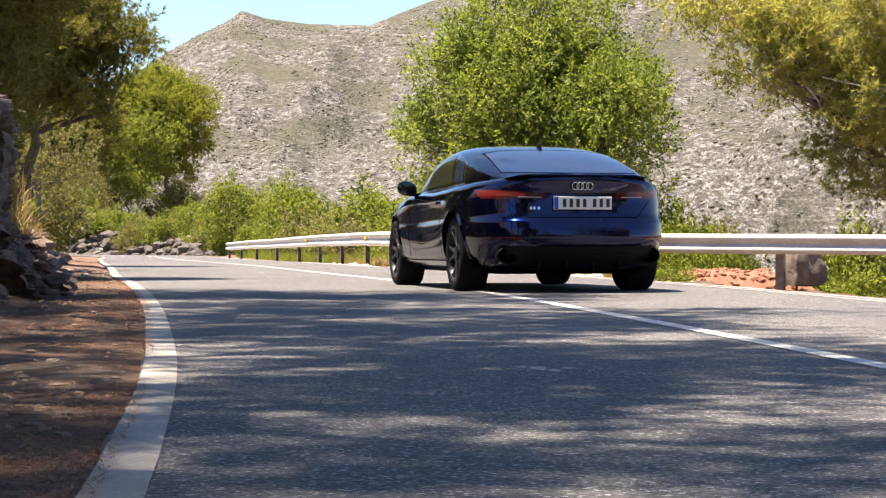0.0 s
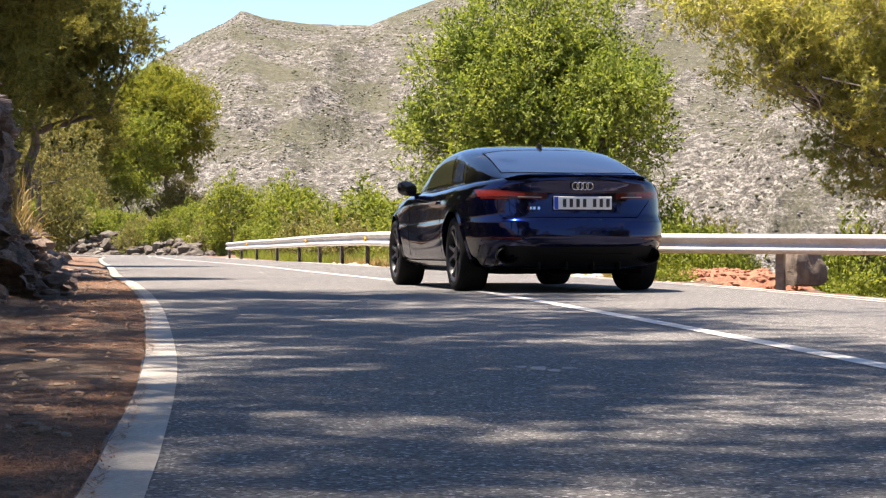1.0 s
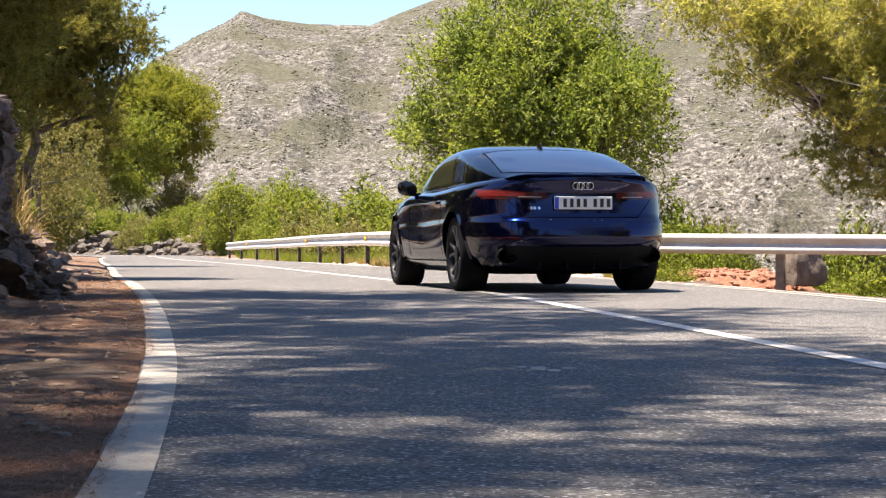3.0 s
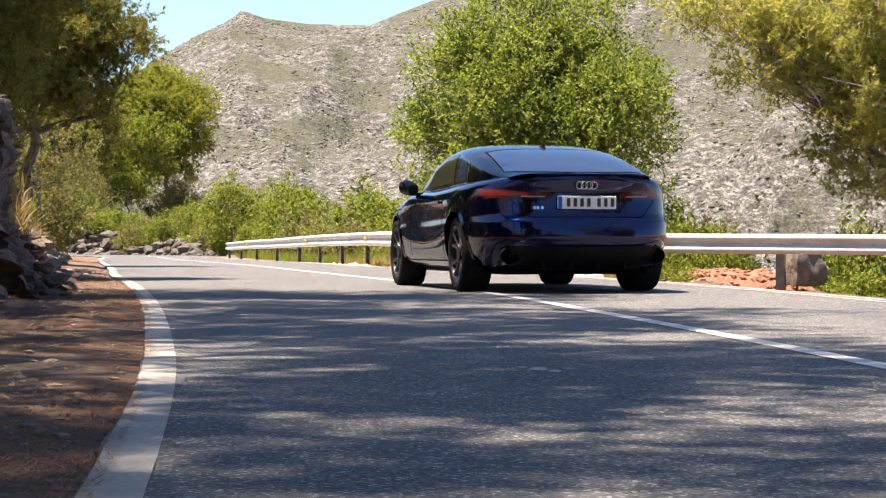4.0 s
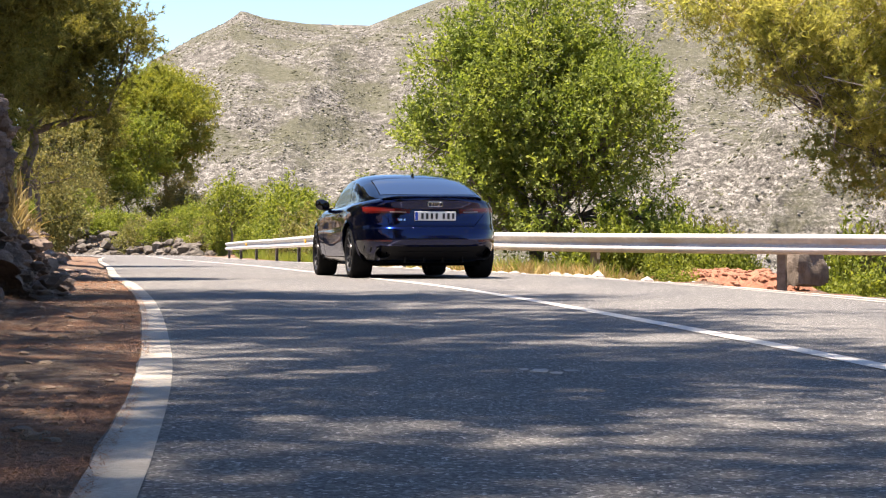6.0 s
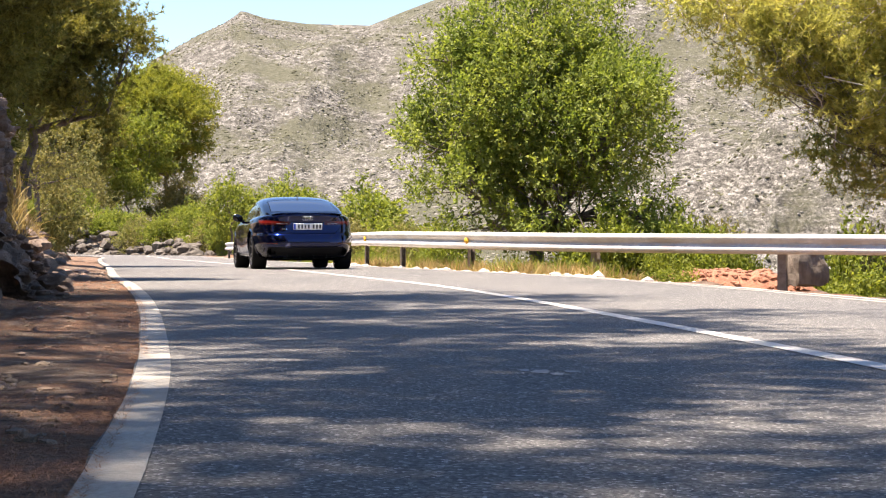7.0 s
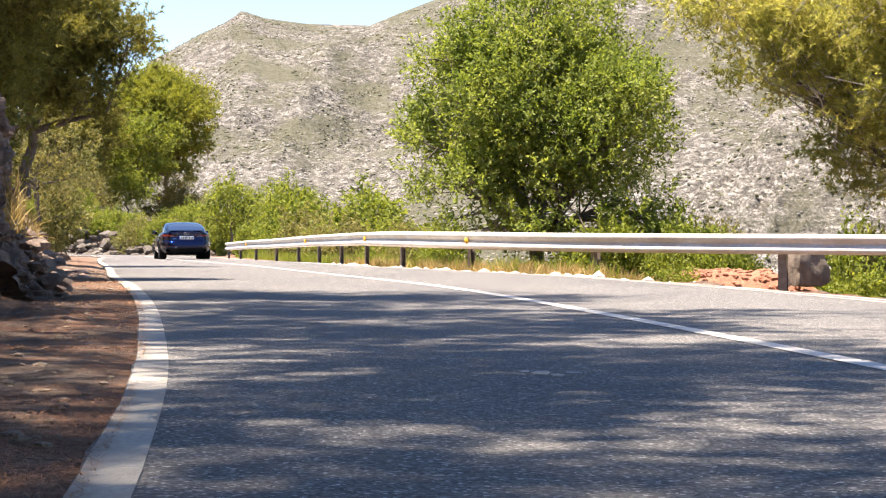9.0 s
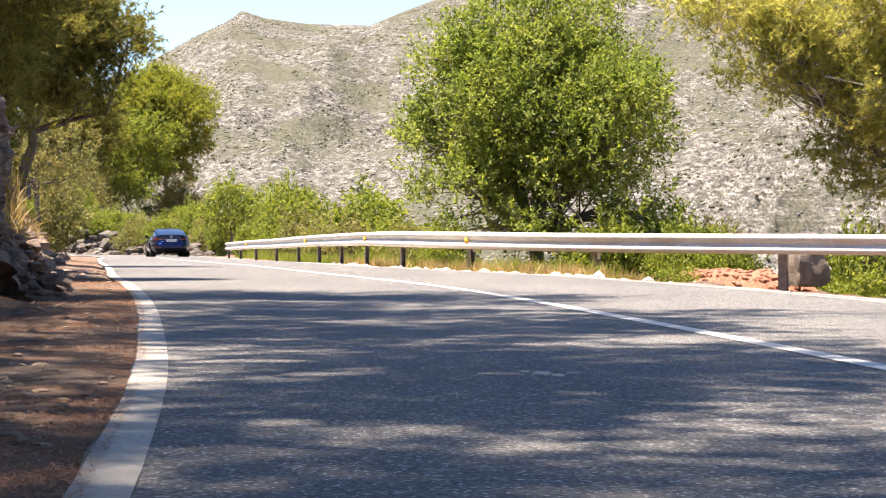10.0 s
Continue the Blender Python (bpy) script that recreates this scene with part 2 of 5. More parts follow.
line_mid = tagged(strip("centre_line", offset(LINE_C, -0.056), offset(LINE_C, 0.056), 0.016, FRESH_PAINT), "continuous white painted centre line on the asphalt", "road marking", kind="structure")
line_out = tagged(strip("outer_line", offset(LINE_R, -0.25), offset(LINE_R, -0.17), 0.016, PAINT), "faded white edge line beside the guard rail", "road marking", kind="structure")


# ======== ground ========
def rail_drop(lat):
    return -0.09 * step(0.0, 0.9, lat)


def build_ground():
    ys = np.r_[np.array([-3500, -900, -250, -80, -40]), np.arange(-20, 4, 1.0), np.arange(4, 32, 0.3), np.arange(32, 60, 0.6), np.arange(60, 150, 1.1), np.arange(150, 200, 4.0), np.array([215, 240, 300, 420, 700, 1300, 2500, 4200])]
    us = np.r_[np.array([-3500, -1200, -420, -190, -110, -75]), np.arange(-55, -12, 1.6), np.arange(-12, -4, 0.5), np.arange(-4, 0.6, 0.11), np.arange(0.6, 7.5, 0.3), np.arange(7.5, 14, 0.6), np.arange(14, 40, 2.5), np.array([45, 60, 90, 150, 300, 600, 1500, 3500])]
    xl = np.interp(ys, [-10, 0, 4, 8, 14, 21, 28, 43, 73, 99, 130], [0.45, -0.25, -0.62, -1.1, -2.0, -3.2, -4.5, -7.05, -12.3, -16.8, -22.0])
    Y, U = np.meshgrid(ys, us, indexing="ij")
    X = xl[:, None] + U
    mid = (LINE_L + LINE_R) / 2
    half = np.linalg.norm(LINE_L - LINE_R, axis=1) / 2
    tan = unit(np.gradient(mid, axis=0))
    P = np.stack([X.ravel(), Y.ravel()], 1)
    near = np.zeros(len(P), int)
    for i in range(0, len(P), 4000):
        q = P[i:i + 4000]
        near[i:i + 4000] = np.argmin(((q[:, None, :] - mid[None]) ** 2).sum(2), 1)
    rel = P - mid[near]
    lat = rel[:, 0] * tan[near][:, 1] - rel[:, 1] * tan[near][:, 0]
    along = np.linalg.norm(np.diff(mid, axis=0, prepend=mid[:1]), axis=1).cumsum()[near]
    over = np.hypot(rel[:, 0], rel[:, 1])
    side_r = lat > 0
    d = np.where(np.abs(lat) < half[near], -1.0, np.maximum(np.abs(lat), np.where(over > half[near] + 3, over, 0)) - half[near])
    n1 = wave(P[:, 0], P[:, 1], 1.3, 1.0)
    n2 = wave(P[:, 0], P[:, 1], 0.4, 5.0)
    n3 = wave(P[:, 0], P[:, 1], 7.0, 9.0)
    base = road_z(P[:, 1])
    # cut bank: verge, rough rock face, slope above
    foot = 1.05 + 0.3 * n3 + 0.15 * n1
    face = step(foot, foot + 0.9 + 0.25 * n1, d) * (1.35 + 0.45 * n3 + 0.25 * n1)
    bank = face + np.clip(d - foot - 0.8, 0, 13) * 0.4 + (n1 * 0.12 + n2 * 0.09) * step(0.1, 1.4, d) + (n2 * 0.012 + 0.014) * step(0.0, 0.3, d)
    edge = rail_drop(d) - np.clip(d - 1.3, 0, 3.5) * 0.3 - np.clip(d - 4.8, 0, 40) * 0.1 + (n1 * 0.08 + n2 * 0.04) * step(0.3, 1.5, d)
    mixr = step(100, 128, along) * side_r * (1 - step(-16, -9, P[:, 0]))
    z = base + np.where(side_r, edge * (1 - mixr) + np.minimum(bank, 1.2 + 0.3 * n3) * mixr, bank)
    z = np.where(d <= 0, base - 0.03, z)
    # far from the road the land levels out in the valley
    flat = step(60, 250, np.abs(d))
    z = z * (1 - flat) + (-8.0) * flat
    F = []
    w = len(us)
    for i in range(len(ys) - 1):
        for j in range(w - 1):
            F.append((i * w + j, i * w + j + 1, (i + 1) * w + j + 1, (i + 1) * w + j))
    V = np.stack([P[:, 0], P[:, 1], z], 1)
    me = raw_mesh("ground", V, F)
    m, n, l, b = node_mat("verge_ground")
    geo = n.new("ShaderNodeNewGeometry")
    sep = n.new("ShaderNodeSeparateXYZ")
    l.new(geo.outputs["Normal"], sep.inputs[0])
    soil = ramp(n, l, noise_tex(n, l, 7, 7, 0.7), [(0.3, (0.06, 0.042, 0.031)), (0.5, (0.165, 0.12, 0.09)), (0.7, (0.36, 0.29, 0.23))])
    litter = ramp(n, l, noise_tex(n, l, 1.6, 5, 0.7, (1, 0.5, 1), 2.0), [(0.45, (0, 0, 0)), (0.6, (1, 1, 1))])
    needles = ramp(n, l, noise_tex(n, l, 60, 4, 0.7), [(0.3, (0.1, 0.05, 0.028)), (0.7, (0.36, 0.2, 0.12))])
    c = mix_rgb(n, l, litter, soil, needles)
    stone = ramp(n, l, noise_tex(n, l, 2.6, 8, 0.72), [(0.3, (0.07, 0.06, 0.055)), (0.5, (0.22, 0.18, 0.15)), (0.7, (0.42, 0.37, 0.32))])
    c = mix_rgb(n, l, ramp(n, l, sep.outputs[2], [(0.86, (1, 1, 1)), (0.97, (0, 0, 0))]), c, stone)
    l.new(c, b.inputs["Base Color"])
    b.inputs["Roughness"].default_value = 0.95
    b.inputs["Specular IOR Level"].default_value = 0.2
    bump(n, l, b, noise_tex(n, l, 22, 8, 0.8), 1.0, 0.08)
    ob = put("ground", smooth(me, 180), m)
    tagged(ob, "brown needle-strewn verge, rock cut bank and valley floor", "ground", kind="structure")
    return ob, V


ground, GROUND_V = build_ground()
from mathutils.bvhtree import BVHTree
GROUND_TREE = BVHTree.FromObject(ground, bpy.context.evaluated_depsgraph_get())


def ground_z(x, y):
    hit = GROUND_TREE.ray_cast(Vector((x, y, 200)), Vector((0, 0, -1)))
    return hit[0].z if hit[0] else 0.0


# ======== mountains ========
def mountain_mat(name, tone, cover, relief=1.3):
    """Limestone in broken level ledges, low scrub in patches between them."""
    m, n, l, b = node_mat(name)
    # ledge greys kept near neutral: distance haze is put into the rock colour
    ledges = ramp(n, l, noise_tex(n, l, 0.6, 10, 0.8, (0.6, 0.3, 1.35)), [(0.4, (0.085 * tone, 0.08 * tone, 0.071 * tone)), (0.5, (0.17 * tone, 0.161 * tone, 0.145 * tone)), (0.6, (0.4 * tone, 0.382 * tone, 0.352 * tone))])
    grit = ramp(n, l, noise_tex(n, l, 1.7, 8, 0.8, (1, 0.5, 1.3), 8.0), [(0.4, (0.36, 0.36, 0.35)), (0.61, (1.5, 1.5, 1.49))])
    rock = mix_rgb(n, l, 1.0, ledges, grit, "MULTIPLY")
    scrub = ramp(n, l, noise_tex(n, l, 0.5, 8, 0.75), [(0.35, (0.048, 0.05, 0.031)), (0.7, (0.12, 0.117, 0.082))])
    where = ramp(n, l, noise_tex(n, l, 0.03, 14, 0.74, (1, 0.4, 1.8), 4.0), [(cover, (0, 0, 0)), (cover + 0.1, (0.85, 0.85, 0.85))])
    l.new(mix_rgb(n, l, where, rock, scrub), b.inputs["Base Color"])
    b.inputs["Roughness"].default_value = 1.0
    b.inputs["Specular IOR Level"].default_value = 0.1
    bump(n, l, b, noise_tex(n, l, 0.3, 10, 0.75, (0.7, 0.5, 2.0)), 1.0, relief)
    return m


MOUNTAIN = mountain_mat("limestone_hillside", 0.65, 0.46)
CRAG_ROCK = mountain_mat("limestone_crag", 0.88, 0.52, 1.8)
SCRUB = surface("far_scrub", (0.05, 0.053, 0.028), (0.12, 0.115, 0.065), 0.4, 0.95)
FAR_ROCK = surface("far_limestone", (0.14, 0.13, 0.114), (0.27, 0.252, 0.222), 0.3, 0.95)


def hillside(name, label, x0, x1, near, far, crest, foot, seed, rough, nx=360, ny=170, ledge=1.0, material=None):
    """A slope that rises from near to its crest line at far; crest: rows of (x, height at far)."""
    xs, ts = np.linspace(x0, x1, nx), np.linspace(0, 1.25, ny)
    top = np.interp(xs, [c[0] for c in crest], [c[1] for c in crest])
    V, F = [], []
    for t in ts:
        for x, h in zip(xs, top):
            y = near + (far - near) * t
            k = y / far
            px = x * k
            rise = t if t <= 1 else 1 - (t - 1) * 1.6
            fade = math.sin(math.pi * min(t, 1)) ** 0.7
            f = noise.fractal((px / 90 + seed, y / 160, seed), 1.0, 2.0, 6)
            g = abs(noise.noise((px / 55 + seed * 3, y / 420, 0.5)))
            z = foot + (h - foot) * (rise * 0.55 + 0.45 * rise * rise * (3 - 2 * rise) if t <= 1 else rise) + f * rough * fade - g * rough * 1.2 * fade
            terrace = math.sin(z / 3.0 + f * 3) * 0.25 * fade
            crack = ledge * fade * ((1 - abs(noise.noise((px / 7.0, y / 11.0, seed)))) ** 3 + 0.5 * (1 - abs(noise.noise((px / 2.6, y / 4.5, seed + 3)))) ** 3 + 0.3 * noise.noise((px / 1.1, y / 1.6, seed)))
            V.append((px, y, z + terrace + crack))
    for i in range(ny - 1):
        for j in range(nx - 1):
            F.append((i * nx + j, i * nx + j + 1, (i + 1) * nx + j + 1, (i + 1) * nx + j))
    ob = put(name, smooth(raw_mesh(name, V, F), 180), material or MOUNTAIN)
    return tagged(ob, label, "mountain", kind="structure"), np.array(V).reshape(ny, nx, 3)


CREST = [(-420, 10), (-165, 60), (-143, 86), (-120, 98), (-106, 105), (-99, 110.5), (-87, 107), (-68, 104.5), (-50, 104), (-36, 103.5), (-23, 109), (-7, 115), (13, 122), (60, 138), (120, 140), (250, 150), (420, 120)]
mountain, HILL = hillside("mountain", "grey-beige limestone mountain with scattered green scrub", -420, 420, 420, 1000, CREST, -14, 2.0, 13.0)
CREST_R = [(20, -8), (44, 9), (55, 14), (66, 16), (74, 20), (85, 32), (95, 34), (120, 45), (180, 60), (260, 40)]
crag, CRAG = hillside("crag", "pale grey weathered limestone crag below the mountain", 16, 200, 330, 520, CREST_R, -14, 7.0, 5.0, 380, 240, 2.8, CRAG_ROCK)


def scatter_blobs(name, label, grid, count, size, squash, material, seed, steps=(0, 0.98)):
    """Many small uneven lumps on a hillside, one object."""
    rng = np.random.default_rng(seed)
    ny, nx, _ = grid.shape
    i = (rng.random(count) * (steps[1] - steps[0]) + steps[0]) * 0.8 * (ny - 2)
    j = rng.random(count) * (nx - 2)
    a, b = i.astype(int), j.astype(int)
    fi, fj = (i - a)[:, None], (j - b)[:, None]
    p = grid[a, b] * (1 - fi) * (1 - fj) + grid[a + 1, b] * fi * (1 - fj) + grid[a, b + 1] * (1 - fi) * fj + grid[a + 1, b + 1] * fi * fj
    keep = np.array([noise.noise((q[0] / 26, q[1] / 60, seed)) + 0.25 * noise.noise((q[0] / 6, q[1] / 9, seed)) for q in p]) > -0.2
    p = p[keep]
    s = size * (0.45 + rng.random(len(p)) ** 2 * 1.3)
    t = (1 + 5**0.5) / 2
    ico = unit(np.array([(-1, t, 0), (1, t, 0), (-1, -t, 0), (1, -t, 0), (0, -1, t), (0, 1, t), (0, -1, -t), (0, 1, -t), (t, 0, -1), (t, 0, 1), (-t, 0, -1), (-t, 0, 1)]))
    tri = np.array([(0, 11, 5), (0, 5, 1), (0, 1, 7), (0, 7, 10), (0, 10, 11), (1, 5, 9), (5, 11, 4), (11, 10, 2), (10, 7, 6), (7, 1, 8), (3, 9, 4), (3, 4, 2), (3, 2, 6), (3, 6, 8), (3, 8, 9), (4, 9, 5), (2, 4, 11), (6, 2, 10), (8, 6, 7), (9, 8, 1)])
    V = ico[None] * (0.45 + 0.95 * rng.random((len(p), 12, 1))) * s[:, None, None] * np.array((1.25, 1.0, squash)) + p[:, None, :]
    F = (tri[None] + (np.arange(len(p)) * 12)[:, None, None]).reshape(-1, 3)
    return tagged(put(name, raw_mesh(name, V.reshape(-1, 3), F), material), label, "hillside cover", kind="stuff")


scatter_blobs("hillside_scrub", "dark green low scrub dotted over the mountain", HILL, 46000, 0.42, 0.7, SCRUB, 3)
scatter_blobs("hillside_rocks", "pale limestone rocks and ledges on the mountain", HILL, 38000, 0.36, 0.8, FAR_ROCK, 4)
scatter_blobs("crag_rocks", "pale broken rock on the crag", CRAG, 2500, 0.3, 1.0, FAR_ROCK, 5)
scatter_blobs("crag_scrub", "green scrub tufts on the crag", CRAG, 3000, 0.45, 0.8, SCRUB, 6)


# ======== guard rail ========
RAIL = [(22, 26.5), (15, 28.8), (9.5, 30.6), (7.2, 31.3), (5.29, 32.2), (2.51, 34.4), (0.43, 38.1), (-0.93, 42.7), (-1.87, 47.8), (-2.64, 51.6), (-3.5, 56.3), (-4.4, 61), (-5.5, 66.4), (-6.7, 72.3), (-7.9, 78.8), (-9.07, 85.6)]
RAIL_BASE_Y = [26, 30, 32, 38, 42.7, 47.8, 51.6, 57, 61, 67, 74, 80, 86]
RAIL_BASE_Z = [-0.25, -0.24, -0.21, -0.165, -0.15, -0.155, -0.19, -0.23, -0.28, -0.35, -0.42, -0.49, -0.55]


def rail_z(y):
    return float(np.interp(y, RAIL_BASE_Y, RAIL_BASE_Z))


def guard_rail():
    rail = thing("guard_rail", "galvanised steel W-beam guard rail on posts beside the road", "guard rail")
    line = ridge(RAIL, 600)
    way = unit(np.gradient(line, axis=0))
    dist = np.r_[0, np.linalg.norm(np.diff(line, axis=0), axis=1).cumsum()]
    # profile: out towards the road, height
    prof = [(0.0, 0.73), (0.028, 0.727), (0.075, 0.695), (0.08, 0.655), (0.045, 0.615), (0.01, 0.585), (0.01, 0.565), (0.045, 0.535), (0.08, 0.495), (0.075, 0.455), (0.028, 0.423), (0.0, 0.42)]
    side = np.stack([-way[:, 1], way[:, 0]], 1)
    if side[300][0] > 0:
        side = -side
    panel_len, at, k = 4.1, 0.0, 0
    while at < dist[-1] - 0.5:
        sel = [i for i in range(600) if at - 0.001 <= dist[i] <= at + panel_len + 0.35]
        bm = bmesh.new()
        rows = []
        lift = 0.003 * (k % 2)
        for i in sel[::3] + [sel[-1]]:
            z = rail_z(line[i][1])
            rows.append([bm.verts.new((line[i][0] + side[i][0] * (o + lift), line[i][1] + side[i][1] * (o + lift), z + h)) for o, h in prof])
        for a, b in zip(rows, rows[1:]):
            for j in range(len(prof) - 1):
                bm.faces.new((a[j], a[j + 1], b[j + 1], b[j]))
        bmesh.ops.remove_doubles(bm, verts=bm.verts, dist=0.0005)
        bmesh.ops.recalc_face_normals(bm, faces=bm.faces)
        bmesh.ops.solidify(bm, geom=bm.faces[:], thickness=0.004)
        part("rail_panel", bm, ZINC, rail, angle=60)
        at += panel_len
        k += 1
    post_me = None
    spots = RAIL[1:]
    for n_, (x, y) in enumerate(spots):
        i = int(np.argmin((line[:, 0] - x) ** 2 + (line[:, 1] - y) ** 2))
        if post_me is None:
            bm = bmesh.new()
            pts = [(-0.07, -0.045), (0.07, -0.045), (0.07, -0.039), (-0.063, -0.039), (-0.063, 0.039), (0.07, 0.039), (0.07, 0.045), (-0.07, 0.045)]
            lo = [bm.verts.new((px, py, -0.3)) for px, py in pts]
            hi = [bm.verts.new((px, py, 0.68)) for px, py in pts]
            for j in range(8):
                bm.faces.new((lo[j], lo[(j + 1) % 8], hi[(j + 1) % 8], hi[j]))
            bm.faces.new(hi)
            ob = part("post", bm, POST_STEEL, rail)
            post_me = ob.data
        else:
            ob = put("post", post_me, None, rail)
        ob.matrix_basis = Matrix.Translation((line[i][0] - side[i][0] * 0.09, line[i][1] - side[i][1] * 0.09, rail_z(line[i][1]))) @ Matrix.Rotation(math.atan2(side[i][1], side[i][0]) + math.pi / 2, 4, "Z")
        bm = bmesh.new()
        bmesh.ops.create_cube(bm, size=1, matrix=Matrix.Diagonal((0.10, 0.09, 0.16, 1)))
        bmesh.ops.bevel(bm, geom=bm.edges[:], offset=0.008, segments=1, affect="EDGES")
        sp = part("spacer", bm, POST_STEEL, rail)
        sp.matrix_basis = Matrix.Translation((line[i][0] - side[i][0] * 0.03, line[i][1] - side[i][1] * 0.03, rail_z(line[i][1]) + 0.575)) @ Matrix.Rotation(math.atan2(side[i][1], side[i][0]), 4, "Z") @ Matrix.Diagonal((0.5, 1, 1, 1))
    # amber reflectors sit in the groove of the beam
    for x, y in ((0.52, 37.9), (-1.72, 47.0), (-3.85, 58.2), (-7.1, 74.5)):
        i = int(np.argmin((line[:, 0] - x) ** 2 + (line[:, 1] - y) ** 2))
        bm = bmesh.new()
        bmesh.ops.create_cone(bm, cap_ends=True, segments=4, radius1=0.085, radius2=0.05, depth=0.05)
        bmesh.ops.bevel(bm, geom=bm.edges[:], offset=0.006, segments=1, affect="EDGES")
        ob = part("reflector", bm, AMBER, rail, "amber plastic reflector")
        ob.matrix_basis = Matrix.Translation((line[i][0] + side[i][0] * 0.07, line[i][1] + side[i][1] * 0.07, rail_z(line[i][1]) + 0.575)) @ Matrix.Rotation(math.atan2(side[i][1], side[i][0]), 4, "Z") @ Matrix.Rotation(math.pi / 2, 4, "Y")
    return rail


guard_rail()


# ======== plants ========
def crown_points(rng, lobes, count, hollow=0.55, clumps=60, spread=0.34, flat=0.7):
    """Points in many clumps set in the outer part of several ellipsoids (centre, radii); also the clumps' middles and lobes."""
    vol = np.array([r[0] * r[1] * r[2] for _, r in lobes]) ** 0.7
    C, R = np.array([l_[0] for l_ in lobes], float), np.array([l_[1] for l_ in lobes], float)
    lobe = rng.choice(len(lobes), clumps, p=vol / vol.sum())
    u = unit(rng.normal(size=(clumps, 3)))
    mids = C[lobe] + u * R[lobe] * (hollow + (1.02 - hollow) * rng.random((clumps, 1)) ** 0.6)
    size = R[lobe].mean(1, keepdims=True) * spread * (0.55 + 0.9 * rng.random((clumps, 1)))
    share = (size[:, 0] ** 2) / (size[:, 0] ** 2).sum()
    pick = rng.choice(clumps, count, p=share)
    w = unit(rng.normal(size=(count, 3)))
    pts = mids[pick] + w * size[pick] * np.array((1, 1, flat)) * (0.35 + 0.75 * rng.random((count, 1)) ** 0.7)
    return pts, unit(u[pick] * 0.6 + w * 0.7), mids, lobe


def limbs(rng, foot, lobes, points, picks, trunk_r, lean, twigs):
    """Trunk, a limb to each lobe and thin branches to some of the crown's points."""
    foot = np.array(foot, float)
    top = np.mean([l_[0] for l_ in lobes], 0)
    fork = foot + (top - foot) * 0.35 + np.array(lean)
    paths = []
    bend = rng.normal(size=3) * 0.08
    paths.append(([foot - (0, 0, 0.3), foot + (fork - foot) * 0.3 + bend, foot + (fork - foot) * 0.7 - bend, fork], [trunk_r * 1.3, trunk_r, trunk_r * 0.85, trunk_r * 0.75]))
    hubs = []
    for c, r in lobes:
        c = np.array(c, float)
        m1 = fork + (c - fork) * 0.5 + rng.normal(size=3) * 0.15 * np.linalg.norm(c - fork) * 0.5
        paths.append(([fork, fork * 0.6 + m1 * 0.4 + (0, 0, 0.05), m1, c], [trunk_r * 0.6, trunk_r * 0.45, trunk_r * 0.32, trunk_r * 0.16]))
        hubs.append((m1, c))
    for i in rng.choice(len(points), min(twigs, len(points)), replace=False):
        m1, c = hubs[picks[i]]
        st = m1 + (c - m1) * rng.random()
        e = points[i]
        md = (st + e) / 2 + rng.normal(size=3) * 0.1 * np.linalg.norm(e - st)
        r0 = trunk_r * 0.13
        paths.append(([st, md, e], [r0, r0 * 0.6, r0 * 0.25]))
    return tube_arrays(paths, 6)


def broad_tree(name, foot, lobes, count, leaf, trunk_r, material, label, seed, category="tree", per=11, twigs=160, bark=None, hollow=0.5, rise=0.4, clumps=0, spread=0.36, reach=2.2):
    rng = np.random.default_rng(seed)
    pts, out, mids, pick = crown_points(rng, lobes, count, hollow, clumps or len(lobes) * 14, spread, 0.8)
    tree = thing(name, label, category)
    V, F = limbs(rng, foot, lobes, mids, pick, trunk_r, (0, 0, 0), twigs)
    put("trunk", smooth(raw_mesh("trunk", V, F), 180), bark or BARK, tree)
    axis = unit(out + np.array((0, 0, rise)) + rng.normal(size=out.shape) * 0.45)
    n = count * per
    A = np.repeat(axis, per, 0)
    along = np.tile(np.linspace(0, 1, per), count)[:, None] * leaf * reach
    base = np.repeat(pts, per, 0) + A * along
    way = unit(A * 0.65 + rng.normal(size=(n, 3)) * 0.75)
    L = leaf * (0.6 + 0.7 * rng.random(n))
    V, F = leaf_arrays(rng, base, way, L, L * 0.42)
    put("crown", raw_mesh("crown", V, F), material, tree)
    return tree


